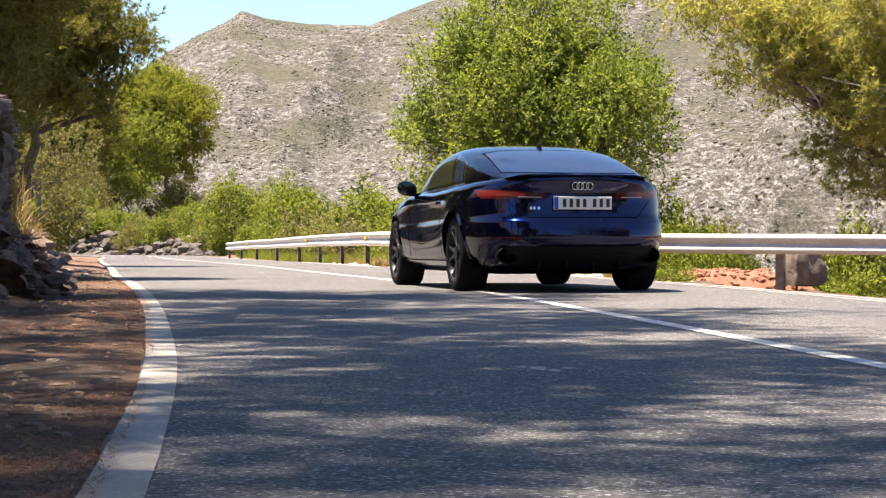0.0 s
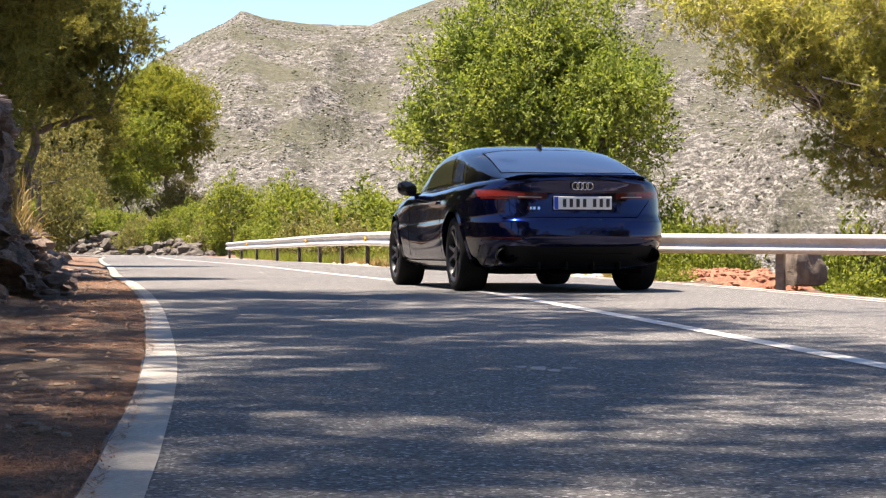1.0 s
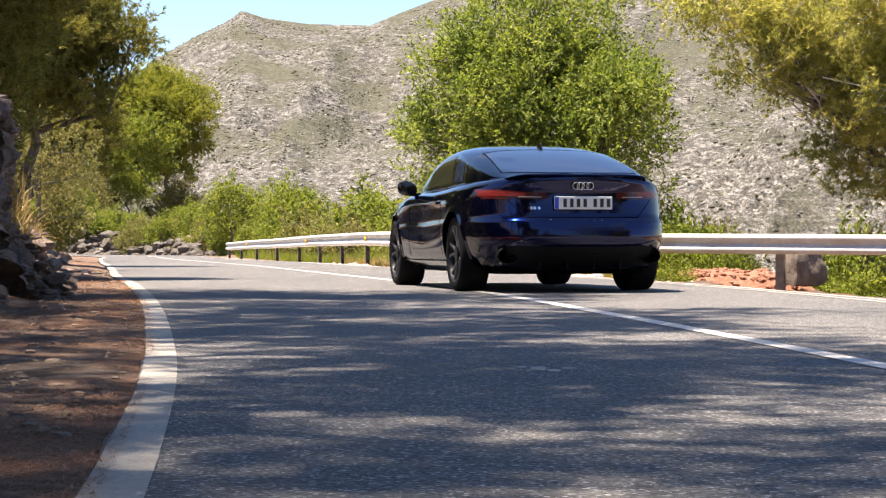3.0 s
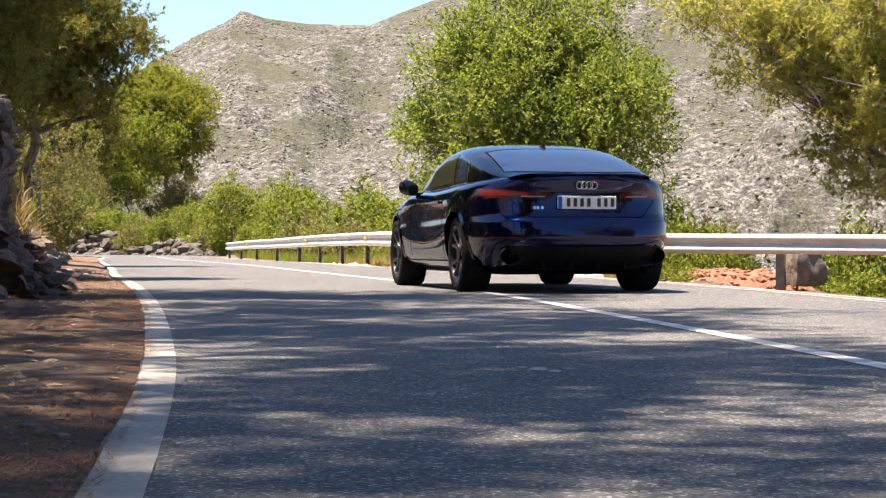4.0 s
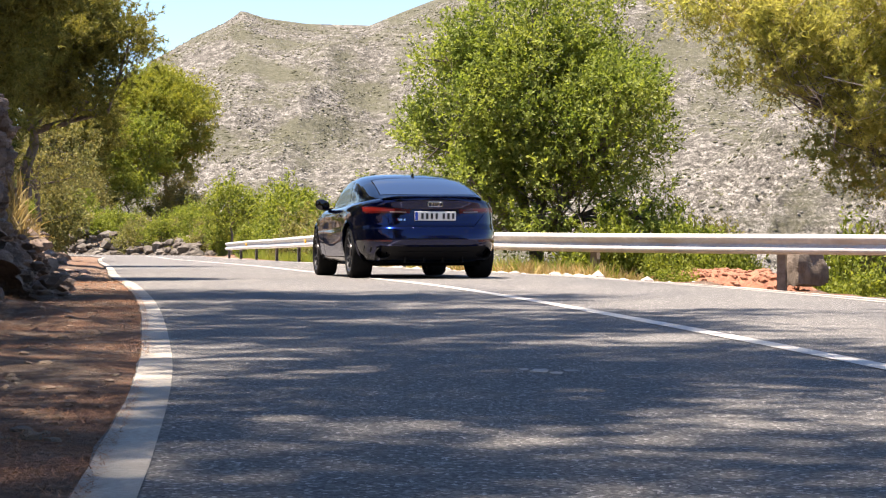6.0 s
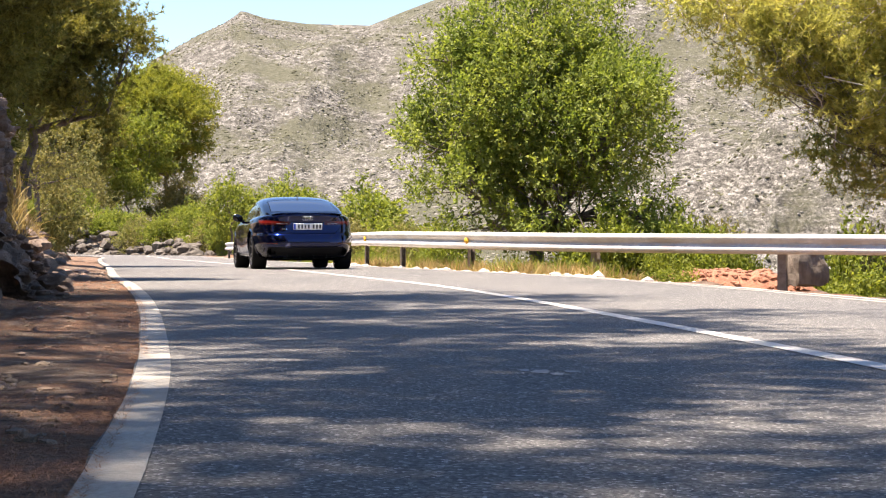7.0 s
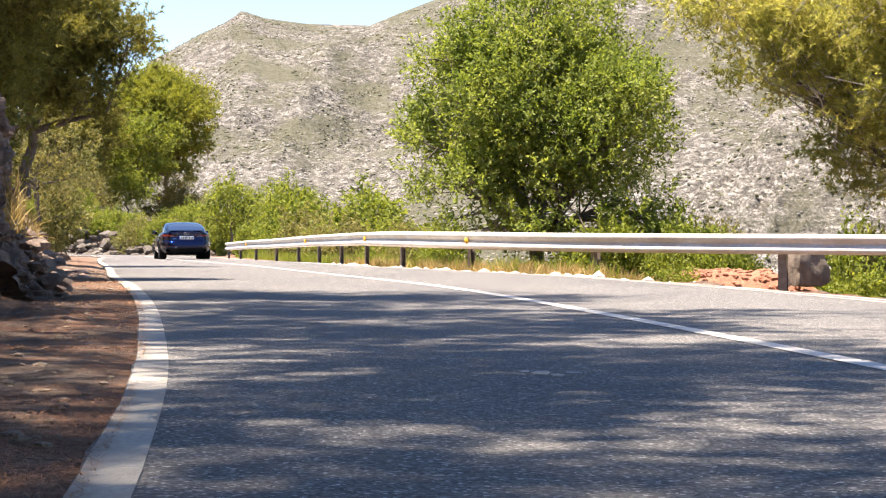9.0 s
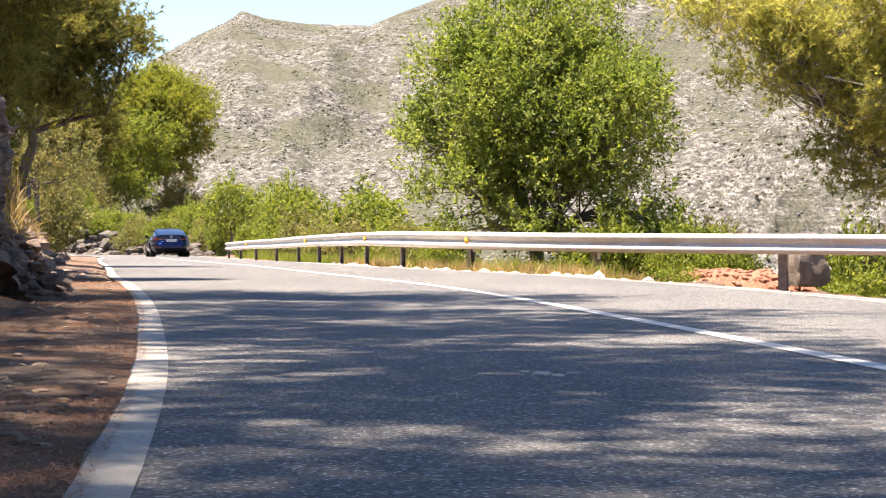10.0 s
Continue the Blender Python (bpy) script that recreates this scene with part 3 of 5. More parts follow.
def pine_tree(name, foot, lobes, count, trunk_r, material, label, seed, needle=0.1, tufts=7, per=9, width=0.011, twigs=220, dead=0, lean=(0, 0, 0), clumps=0, spread=0.36):
    """A pine: needle tufts strung along short shoots at the ends of the branches."""
    rng = np.random.default_rng(seed)
    pts, out, mids, pick = crown_points(rng, lobes, count, 0.3, clumps or len(lobes) * 12, spread, 0.55)
    tree = thing(name, label, "pine tree", name.replace("_", " ") + "s")
    V, F = limbs(rng, foot, lobes, mids, pick, trunk_r, lean, twigs)
    put("trunk", smooth(raw_mesh("trunk", V, F), 180), BARK, tree)
    axis = unit(out * 0.8 + np.array((0, 0, 0.25)) + rng.normal(size=out.shape) * 0.55)
    A = np.repeat(axis, tufts, 0)
    spot = np.repeat(pts, tufts, 0) + A * np.tile(np.linspace(-0.5, 1, tufts), count)[:, None] * needle * 3.2 + rng.normal(size=(count * tufts, 3)) * needle * 0.35
    n = count * tufts * per
    base = np.repeat(spot, per, 0)
    way = unit(np.repeat(A, per, 0) * 0.7 + rng.normal(size=(n, 3)) * 0.7)
    side = unit(np.cross(way, rng.normal(size=(n, 3)))) * width * 0.5
    L = needle * (0.7 + 0.6 * rng.random((n, 1)))
    V = np.stack([base - side, base + side, base + way * L], 1).reshape(-1, 3)
    put("crown", raw_mesh("crown", V, np.arange(n * 3).reshape(-1, 3)), material, tree)
    if dead:
        paths = []
        for i in rng.choice(count, dead, replace=False):
            e = pts[i] + out[i] * 0.25
            st = pts[i] - out[i] * 0.7 + rng.normal(size=3) * 0.2
            md = (st + e) / 2 + rng.normal(size=3) * 0.1
            paths.append(([st, md, e], [0.014, 0.01, 0.004]))
            for k in range(3):
                f = md + rng.normal(size=3) * 0.25
                paths.append(([md + (e - md) * rng.random(), (md + f) / 2 + rng.normal(size=3) * 0.03, f], [0.008, 0.006, 0.003]))
        V, F = tube_arrays(paths, 5)
        dead_ob = put("deadwood", smooth(raw_mesh("deadwood", V, F), 180), DEAD_WOOD, tree, "bare grey dead branches")
        dead_ob["kind"] = "stuff"
    return tree


# the round green tree behind the rail; crown nearly down to the ground
broad_tree("carob_tree", (1.75, 42.5, -1.0), [((1.9, 42.4, 3.0), (2.0, 1.7, 1.7)), ((0.35, 42.1, 2.9), (1.35, 1.5, 1.6)), ((3.3, 42.0, 2.6), (1.35, 1.5, 1.6)), ((1.8, 42.8, 4.5), (1.7, 1.5, 1.1)), ((0.5, 41.5, 1.4), (0.95, 1.2, 0.9)), ((3.6, 41.3, 1.2), (1.0, 1.2, 1.0)), ((2.4, 41.1, 1.2), (1.4, 1.2, 1.0)), ((3.2, 42.8, 4.4), (1.2, 1.1, 0.9)), ((0.0, 42.7, 4.2), (0.85, 1.0, 0.9)), ((3.9, 42.5, 3.4), (0.75, 0.9, 0.8)), ((2.2, 43.2, 5.8), (1.6, 1.3, 0.8)), ((0.9, 41.6, 0.75), (1.1, 1.0, 0.7)), ((4.15, 41.4, 0.85), (0.85, 1.0, 0.8)), ((3.0, 40.9, 0.55), (1.1, 0.9, 0.6))],
           8800, 0.1, 0.2, LEAF, "rounded bright green broadleaf tree behind the guard rail", 11, per=11, twigs=300, hollow=0.45, clumps=380, spread=0.26, rise=0.6, reach=3.3)

# pines over the road
pine_tree("yellow_pine", (12.0, 40.5, -1.0), [((7.4, 38.5, 4.4), (1.9, 1.6, 1.0)), ((6.1, 38.0, 3.8), (0.9, 1.0, 0.7)), ((8.0, 38.0, 3.0), (1.3, 1.3, 0.9)), ((7.9, 38.4, 2.0), (0.85, 1.2, 0.8)), ((5.3, 38.6, 4.9), (1.3, 1.2, 0.6)), ((9.6, 38.5, 3.4), (1.6, 1.5, 1.8)), ((8.8, 38.4, 1.6), (0.7, 1.0, 0.6))],
          2900, 0.11, GOLD_NEEDLE, "yellow-green pine with drooping boughs and bare twigs", 21, needle=0.13, dead=190, tufts=7, per=10, width=0.02, clumps=300, spread=0.33)
pine_tree("dark_pine", (-8.9, 43.5, 1.6), [((-8.4, 43, 5.2), (1.7, 1.6, 1.1)), ((-7.2, 42.5, 4.8), (1.2, 1.2, 0.8)), ((-8.6, 43, 3.8), (1.4, 1.3, 0.8)), ((-6.5, 42.3, 4.5), (0.6, 0.8, 0.4)), ((-10.3, 44, 4.6), (1.6, 1.5, 1.6)), ((-9.6, 43.4, 6.9), (1.8, 1.8, 1.0)), ((-7.4, 42.6, 3.3), (0.8, 0.9, 0.6))],
          5400, 0.13, NEEDLE, "dark shaded pine on the rock bank", 22, needle=0.12, clumps=320, spread=0.27, width=0.022)
pine_tree("near_pine", (-6.4, 25.5, 1.5), [((-5.5, 25, 3.0), (0.7, 1.2, 0.8)), ((-5.7, 25, 4.3), (1.5, 1.6, 0.9)), ((-6.2, 24, 5.6), (1.2, 1.4, 0.7)), ((-6.2, 25, 2.4), (0.7, 1, 0.6)), ((-5.1, 24.6, 3.6), (0.7, 0.9, 0.6))],
          4200, 0.12, NEEDLE, "dark pine boughs hanging over the verge", 23, needle=0.1, clumps=220, spread=0.3, width=0.018)
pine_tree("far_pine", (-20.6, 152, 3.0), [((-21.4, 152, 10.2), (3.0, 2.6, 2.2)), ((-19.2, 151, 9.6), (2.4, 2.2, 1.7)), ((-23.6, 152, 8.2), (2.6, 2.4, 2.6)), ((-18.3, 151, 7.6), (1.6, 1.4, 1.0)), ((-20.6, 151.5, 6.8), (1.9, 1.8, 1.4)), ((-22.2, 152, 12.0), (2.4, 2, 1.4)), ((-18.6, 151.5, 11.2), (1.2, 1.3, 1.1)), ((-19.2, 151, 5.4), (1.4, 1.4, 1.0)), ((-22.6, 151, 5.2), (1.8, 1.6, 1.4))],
          3600, 0.2, SUNLIT_NEEDLE, "sunlit pine with a domed crown above the bend", 24, needle=0.26, width=0.06, per=8, clumps=230, spread=0.3)
pine_tree("far_pine", (-25.5, 142, 3.5), [((-25.5, 142, 7.6), (2.4, 2.6, 2.4)), ((-27.2, 142, 6.2), (2.4, 2.2, 2.2)), ((-24.6, 141, 5.0), (1.6, 1.6, 1.4)), ((-28.5, 142, 9.8), (2.4, 2.2, 2.0))],
          3000, 0.2, NEEDLE, "dense dark green pine on the inside of the bend", 25, needle=0.24, width=0.055, per=8, clumps=130, spread=0.3)
# overhanging pines whose shade lies on the road; their like added unseen behind the tripod
# the ones behind shade the road that the car's tail reflects
SHADE = [(-7.6, 15.4, 31), (-6.1, 11.0, 32), (-5.4, 6.6, 33), (-7.2, 2.4, 34), (-4.6, -2.8, 71), (-4.2, -8.0, 72), (-3.8, -13.5, 73), (1.0, -11.0, 74), (1.2, -18, 75)]
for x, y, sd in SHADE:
    pine_tree("roadside_pine", (x, y, 1.0), [((x + 2.2, y, 8.9), (2.0, 2.2, 0.9)), ((x + 4.2, y - 1, 9.5), (1.8, 2.0, 0.8)), ((x + 0.4, y + 1, 9.7), (1.1, 1.4, 0.7)), ((x + 3.0, y + 1.5, 10.7), (2.0, 2.2, 0.8)), ((x + 5.2, y + 1.0, 10.1), (1.4, 1.6, 0.7)), ((x + 1.5, y - 2, 8.3), (1.6, 1.6, 0.7))],
              {31: 1300, 32: 1000, 33: 1180, 34: 1500}.get(sd, 1800), 0.16, NEEDLE, "tall roadside pine out of view, leaning over the asphalt", sd, needle=0.16, width=0.036, tufts=6, per=8, twigs=90, clumps=62, spread=0.41)
# bushy pines added out of view around the tripod, closing off the sky there
for x, y, sd in ((-4.5, -5, 35), (-7, -14, 36), (9.5, -9, 37), (11.5, 4.0, 38), (-3, -26, 39), (8, -24, 40)):
    pine_tree("roadside_pine", (x, y, 0.0), [((x, y, 3.0), (2.4, 2.4, 1.6)), ((x + 1, y, 5.4), (2.6, 2.6, 1.4)), ((x - 0.8, y + 1, 1.6), (1.8, 1.8, 1.0)), ((x, y, 7.4), (2.2, 2.2, 1.3))],
              900, 0.16, NEEDLE, "bushy roadside pine added out of view around the tripod", sd, needle=0.3, width=0.08, tufts=5, per=7, twigs=40)


# large pines added unseen behind the tripod so the car reflects less sky
for x, y, k, sd in ((-26, -34, 2.2, 51), (-14, -42, 2.4, 52), (-2, -40, 2.2, 53), (10, -44, 2.4, 54), (22, -36, 2.2, 55), (30, -18, 2.0, 56)):
    pine_tree("backdrop_pine", (x, y, -1.0), [((x, y, 2.6 * k), (2.6 * k, 2.4 * k, 1.8 * k)), ((x + k, y, 1.2 * k), (2.4 * k, 2.0 * k, 1.2 * k)), ((x - k, y, 4.2 * k), (1.9 * k, 2.0 * k, 1.2 * k))],
              800, 0.25, NEEDLE, "large unseen pine added behind the viewer to block the low sky", sd, needle=0.7, width=0.26, tufts=4, per=7, twigs=30)
# thick growth added on the bank beside the stopped car, mostly out of view
# put there to darken what the car's flank reflects
for x, y, sd in ((-7.6, 30.5, 61), (-8.6, 34.5, 62), (-7.2, 26.5, 63), (-10.2, 38.5, 64)):
    pine_tree("bank_pine", (x, y, 1.4), [((x, y, 2.2), (1.1, 1.6, 1.0)), ((x - 0.4, y + 0.5, 3.8), (1.5, 1.8, 1.2)), ((x - 0.8, y, 5.6), (1.6, 1.8, 1.2))],
              1300, 0.12, NEEDLE, "young dark pine added along the cut bank, mostly out of view", sd, needle=0.16, width=0.03, tufts=6, per=8, twigs=60)
# pale scrubby tree on the bank, between the pines and the bend
broad_tree("scrub_tree", (-11.9, 60, 1.2), [((-11.4, 60, 3.1), (1.2, 1.2, 1.0)), ((-12.7, 60, 3.8), (1.2, 1.2, 0.9)), ((-10.8, 59.6, 2.2), (0.9, 1.0, 0.8)), ((-12.2, 59.6, 2.2), (1.2, 1.1, 0.9)), ((-11.9, 60.4, 4.4), (0.8, 0.8, 0.6)), ((-13.6, 60, 2.8), (1.0, 1.0, 1.0))],
           1900, 0.085, 0.09, OLIVE_LEAF, "olive-grey scrubby tree with sparse leaves on the bank", 67, per=8, twigs=120, spread=0.32)
# leafy tree before the bend's pines
broad_tree("leafy_tree", (-21.4, 147, 3.5), [((-21.2, 147, 7.8), (1.9, 1.6, 1.5)), ((-22.8, 147, 7.0), (1.8, 1.4, 1.6)), ((-20.2, 146.6, 6.4), (1.4, 1.2, 1.2)), ((-21.6, 146.5, 5.0), (2.0, 1.5, 1.4)), ((-23.8, 147, 5.4), (1.5, 1.4, 1.6)), ((-22.0, 147, 9.2), (1.2, 1.2, 0.9))],
           2000, 0.2, 0.12, BUSH_LEAF, "light green leafy tree before the pines at the bend", 66, per=9, twigs=60)


# bushes: a few built once, then copied
def bush(name, label, seed, material, leaf, per, count, shape):
    ob = broad_tree(name, (0, 0, 0), shape, count, leaf, 0.03, material, label, seed, "bush", per, 60, hollow=0.3, rise=0.15)
    ob["group"] = "roadside bushes"
    return ob


SHAPE_A = [((0, 0, 0.55), (0.75, 0.7, 0.5)), ((0.45, 0.1, 0.4), (0.5, 0.5, 0.4)), ((-0.45, 0, 0.45), (0.5, 0.5, 0.45)), ((0.1, 0, 0.95), (0.45, 0.4, 0.35))]
SHAPE_B = [((0, 0, 0.7), (0.55, 0.5, 0.65)), ((0.3, 0, 1.2), (0.35, 0.35, 0.45)), ((-0.3, 0.1, 0.5), (0.45, 0.4, 0.4)), ((-0.1, 0, 1.5), (0.25, 0.25, 0.3))]
BUSHES = [bush("bush", "bright green leafy bush behind the guard rail", 41, BUSH_LEAF, 0.085, 9, 620, SHAPE_A),
          bush("bush", "grey-green olive-toned shrub on the slope", 42, OLIVE_LEAF, 0.07, 9, 620, SHAPE_A),
          bush("bush", "upright yellow-green young shrub on the slope", 43, BUSH_LEAF, 0.09, 9, 560, SHAPE_B),
          bush("bush", "dark green dense shrub on the bank", 44, DEEP_LEAF, 0.08, 9, 620, SHAPE_A),
          bush("bush", "half-dry straw-toned shrub with bare twigs", 45, DRY_LEAF, 0.06, 7, 420, SHAPE_B)]
FIRST = [True] * 5


BUSH_TALL = (1.85, 1.8, 2.4, 1.85, 2.3)


def fit_bush(kind, x, y, top, wide=1.5):
    """A bush whose top reaches the height top."""
    z0 = max(ground_z(x, y), top - 2.8)
    h = max(top - z0, 0.35)
    size = min(max(h / BUSH_TALL[kind], 0.3), wide)
    return place_bush(kind, x, y, size, min(1.5, max(0.5, h / BUSH_TALL[kind] / size)), rb.random() * 6.28, z0)


def place_bush(kind, x, y, size, tall=1.0, turn=0.0, z=None):
    m = Matrix.Translation((x, y, (ground_z(x, y) if z is None else z) - 0.08)) @ Matrix.Rotation(turn, 4, "Z") @ Matrix.Diagonal((size, size, size * tall, 1))
    if FIRST[kind]:
        FIRST[kind] = False
        BUSHES[kind].matrix_basis = m
        return BUSHES[kind]
    return copy_thing(BUSHES[kind], m)


rb = random.Random(5)


def at_view(px, py, y):
    """Place seen at that direction from the tripod, y metres ahead."""
    return (px - 784) / 3600 * y, EYE_Z + (416 - py) / 3600 * y


# hedge behind the rail and down to the bend: direction, distance, height of its top
for px, top, y in [(700, 330, 60), (735, 345, 52), (690, 385, 58), (650, 335, 75), (620, 350, 72), (655, 380, 66), (590, 352, 82), (560, 365, 80), (610, 385, 72), (520, 325, 96), (500, 345, 94), (540, 385, 84), (470, 358, 100), (440, 345, 104), (490, 392, 92), (410, 322, 112), (430, 385, 104), (385, 360, 118), (395, 400, 112), (360, 345, 126), (350, 385, 124), (455, 395, 100), (570, 395, 78), (760, 385, 47), (790, 392, 45), (725, 392, 50), (340, 330, 140), (375, 325, 138)]:
    x, zt = at_view(px, top, y)
    fit_bush(rb.choice((0, 2, 2, 1, 0, 0, 2)), x, y, zt)
for px, top, y in [(1195, 395, 41), (1230, 388, 42), (1265, 398, 41), (1215, 395, 40), (1190, 465, 33.8), (1500, 485, 34), (1545, 475, 34), (1560, 350, 40), (1530, 365, 42), (1500, 380, 41), (1060, 392, 40), (1090, 398, 40)]:
    x, zt = at_view(px, top, y)
    fit_bush(rb.choice((0, 0, 1)), x, y, zt, 0.8)
for px, top, y in [(215, 395, 131), (250, 405, 129), (285, 392, 128), (320, 400, 126), (350, 385, 124), (375, 395, 121), (300, 370, 134), (240, 375, 136), (330, 360, 133), (395, 375, 120), (420, 360, 116), (265, 385, 131), (310, 385, 127), (360, 400, 121), (230, 390, 133), (200, 380, 135), (340, 372, 126)]:
    x, zt = at_view(px, top, y)
    fit_bush(rb.choice((1, 3, 0, 4, 0)), x, y, zt, 1.3)
for k in range(16):
    x, zt = at_view(1178 + k * 7.5 + rb.uniform(-4, 4), 392 + rb.uniform(-6, 8), 38.5 + rb.random() * 2)
    fit_bush(0, x, 38.5 + rb.random() * 2, zt, 0.6)
for k in range(24):
    x = -35 + k * 0.95 + rb.uniform(-0.4, 0.4)
    y = float(np.interp(x, [-48, -32, -21, -14.6], [135, 133, 127, 116])) + 2.6 + rb.random() * 1.8
    place_bush(rb.choice((1, 3, 0, 4, 0)), x, y, rb.uniform(0.8, 1.4), rb.uniform(0.7, 1.1), rb.random() * 6.28)
# bank shrubs under the pines
for px, top, y in [(110, 340, 54), (60, 330, 48), (140, 330, 62), (165, 300, 68), (112, 365, 50), (150, 350, 60), (185, 250, 145), (225, 300, 144), (215, 345, 142), (260, 310, 145), (280, 340, 146), (310, 335, 147), (250, 375, 141), (320, 310, 148), (130, 300, 76), (90, 290, 66), (200, 220, 148), (175, 330, 86), (300, 385, 142), (345, 385, 146), (60, 280, 60), (30, 300, 54), (140, 395, 62), (100, 395, 50), (230, 260, 147), (180, 370, 90), (155, 290, 90), (120, 250, 80), (200, 290, 143), (370, 370, 147)]:
    x, zt = at_view(px, top, y)
    if y < 100:
        x = min(x, float(np.interp(y, LINE_L[:300, 1], LINE_L[:300, 0])) - 2.1 - 0.5 * rb.random())
    fit_bush(rb.choice((1, 2, 4, 3, 3, 0)), x, y, zt, 0.75 if y < 70 else (1.0 if y < 100 else 1.8))


for px, top, y in [(120, 345, 134.5), (140, 330, 134), (158, 338, 133.5), (175, 332, 134), (195, 340, 133), (150, 365, 132.5), (170, 372, 132.5), (130, 375, 133), (190, 375, 132), (215, 352, 133), (165, 310, 138), (140, 300, 139)]:
    x, zt = at_view(px, top, y)
    fit_bush(rb.choice((1, 3, 0, 4, 2)), x, y, zt, 1.2)
for px, top, y in [(100, 270, 70), (75, 300, 62), (125, 300, 78), (60, 250, 66), (95, 330, 64), (45, 310, 56)]:
    x, zt = at_view(px, top, y)
    x = min(x, float(np.interp(y, LINE_L[:300, 1], LINE_L[:300, 0])) - 1.9)
    fit_bush(rb.choice((1, 4, 2)), x, y, zt, 1.1)


# ======== stones ========
def lump(bm, rng, at, size, squash=0.7, detail=2):
    made = bmesh.ops.create_icosphere(bm, subdivisions=detail, radius=1)["verts"]
    sd = rng.random() * 50
    st = (1 + rng.random() * 0.5, 1 + rng.random() * 0.4, squash)
    an = rng.random() * 6.28
    for v in made:
        k = 1 + 0.45 * noise.noise(v.co * 1.3 + Vector((sd, 0, 0))) + 0.28 * noise.noise(v.co * 3.1 + Vector((0, sd, 0)))
        p = Vector((v.co.x * st[0], v.co.y * st[1], v.co.z * st[2])) * k * size
        v.co = Vector((at[0] + p.x * math.cos(an) - p.y * math.sin(an), at[1] + p.x * math.sin(an) + p.y * math.cos(an), at[2] + p.z))


def block(bm, rng, at, size, squash=0.7, detail=2):
    """A broken rock: a ball cut by planes all round."""
    made = bmesh.ops.create_icosphere(bm, subdivisions=detail, radius=1)["verts"]
    cuts = [(Vector((rng.gauss(0, 1), rng.gauss(0, 1), rng.gauss(0, 1))).normalized(), 0.5 + 0.4 * rng.random()) for _ in range(11)]
    st = (1 + rng.random() * 0.6, 1 + rng.random() * 0.6, squash)
    sd = rng.random() * 50
    for v in made:
        r = 1.05
        for nrm, d in cuts:
            c = nrm.dot(v.co)
            if c > 0.05:
                r = min(r, d / c)
        r *= 1 + 0.12 * noise.noise(v.co * 3.5 + Vector((sd, 0, 0)))
        v.co = Vector((at[0] + v.co.x * st[0] * r * size, at[1] + v.co.y * st[1] * r * size, at[2] + v.co.z * st[2] * r * size))


def stones(name, label, spots, material, seed, detail=2, angle=28, shape=None):
    rng = random.Random(seed)
    V, F = [], []
    for x, y, z, s in spots:
        bm = bmesh.new()
        (shape or lump)(bm, rng, (x, y, z), s, 0.55 + rng.random() * 0.4, detail)
        bm.verts.index_update()
        first = len(V)
        V.extend(tuple(v.co) for v in bm.verts)
        F.extend(tuple(v.index + first for v in f.verts) for f in bm.faces)
        bm.free()
    me = raw_mesh(name, V, F)
    return tagged(put(name, smooth(me, angle), material), label, "rocks", kind="stuff")


rs = random.Random(8)
spots = []
for i in range(90):
    y = 13 + rs.random() ** 1.5 * 60
    x = float(np.interp(y, LINE_L[:300, 1], LINE_L[:300, 0])) - 1.15 - rs.random() * 1.1
    spots.append((x, y, ground_z(x, y), 0.1 + rs.random() * 0.28))
for i in range(300):
    y = 14.5 + rs.random() * 13
    x = float(np.interp(y, LINE_L[:300, 1], LINE_L[:300, 0])) - 1.3 - rs.random() * 0.7
    spots.append((x, y, 0.1 + rs.random() * 1.5 * min(1.0, (abs(x) - abs(float(np.interp(y, LINE_L[:300, 1], LINE_L[:300, 0]))) - 1.0) / 0.6), 0.05 + rs.random() ** 2 * 0.2))
for i in range(160):
    y = 16 + rs.random() * 9
    h = rs.random() ** 2
    x = -0.2028 * y + 0.12 + 0.25 * (1 - h) ** 2 - rs.random() * 0.3
    spots.append((x, y, h * 0.5, 0.03 + rs.random() ** 3 * 0.11))
stones("bank_rocks", "dark weathered rocks of the cut bank", spots, ROCK, 1, 2, 30, block)
spots = []
for i in range(260):
    x = -36 + rs.random() * 23
    y = float(np.interp(x, [-48, -32, -21, -14.6], [135, 133, 127, 116])) + 0.7 + rs.random() ** 1.5 * 2.4
    spots.append((x, y, ground_z(x, y) - 0.05, 0.12 + rs.random() ** 2 * 0.36))
for i in range(330):
    x = -36 + rs.random() * 22
    k = rs.random()
    y = float(np.interp(x, [-48, -32, -21, -14.6], [135, 133, 127, 116])) + 0.7 + k * 1.7
    spots.append((x, y, ground_z(x, y) + k * 0.95 - 0.1, 0.1 + rs.random() ** 3 * 0.4))
stones("bend_rocks", "grey rock cutting on the outside of the bend", spots, SHADED_BEND_ROCK, 2, 2, 25, block)
spots = []
for i in range(330):
    y = 26 + rs.random() * 28
    k = int(np.argmin(np.abs(LINE_R[:250, 1] - y)))
    x = LINE_R[k][0] + 0.1 + rs.random() ** 1.6 * 1.3
    spots.append((x, y, ground_z(x, y), 0.015 + rs.random() ** 3 * 0.09))
stones("verge_stones", "pale loose stones along the outer verge", spots, PALE_ROCK, 3, 1)
spots = []
for i in range(1500):
    y = 5 + rs.random() ** 1.5 * 30
    x = float(np.interp(y, LINE_L[:300, 1], LINE_L[:300, 0])) - 0.12 - rs.random() * 1.1
    spots.append((x, y, ground_z(x, y), 0.004 + rs.random() ** 3 * 0.022))
stones("verge_gravel", "loose gravel and cones on the inner verge", spots, SOIL, 4, 1)
spots = []
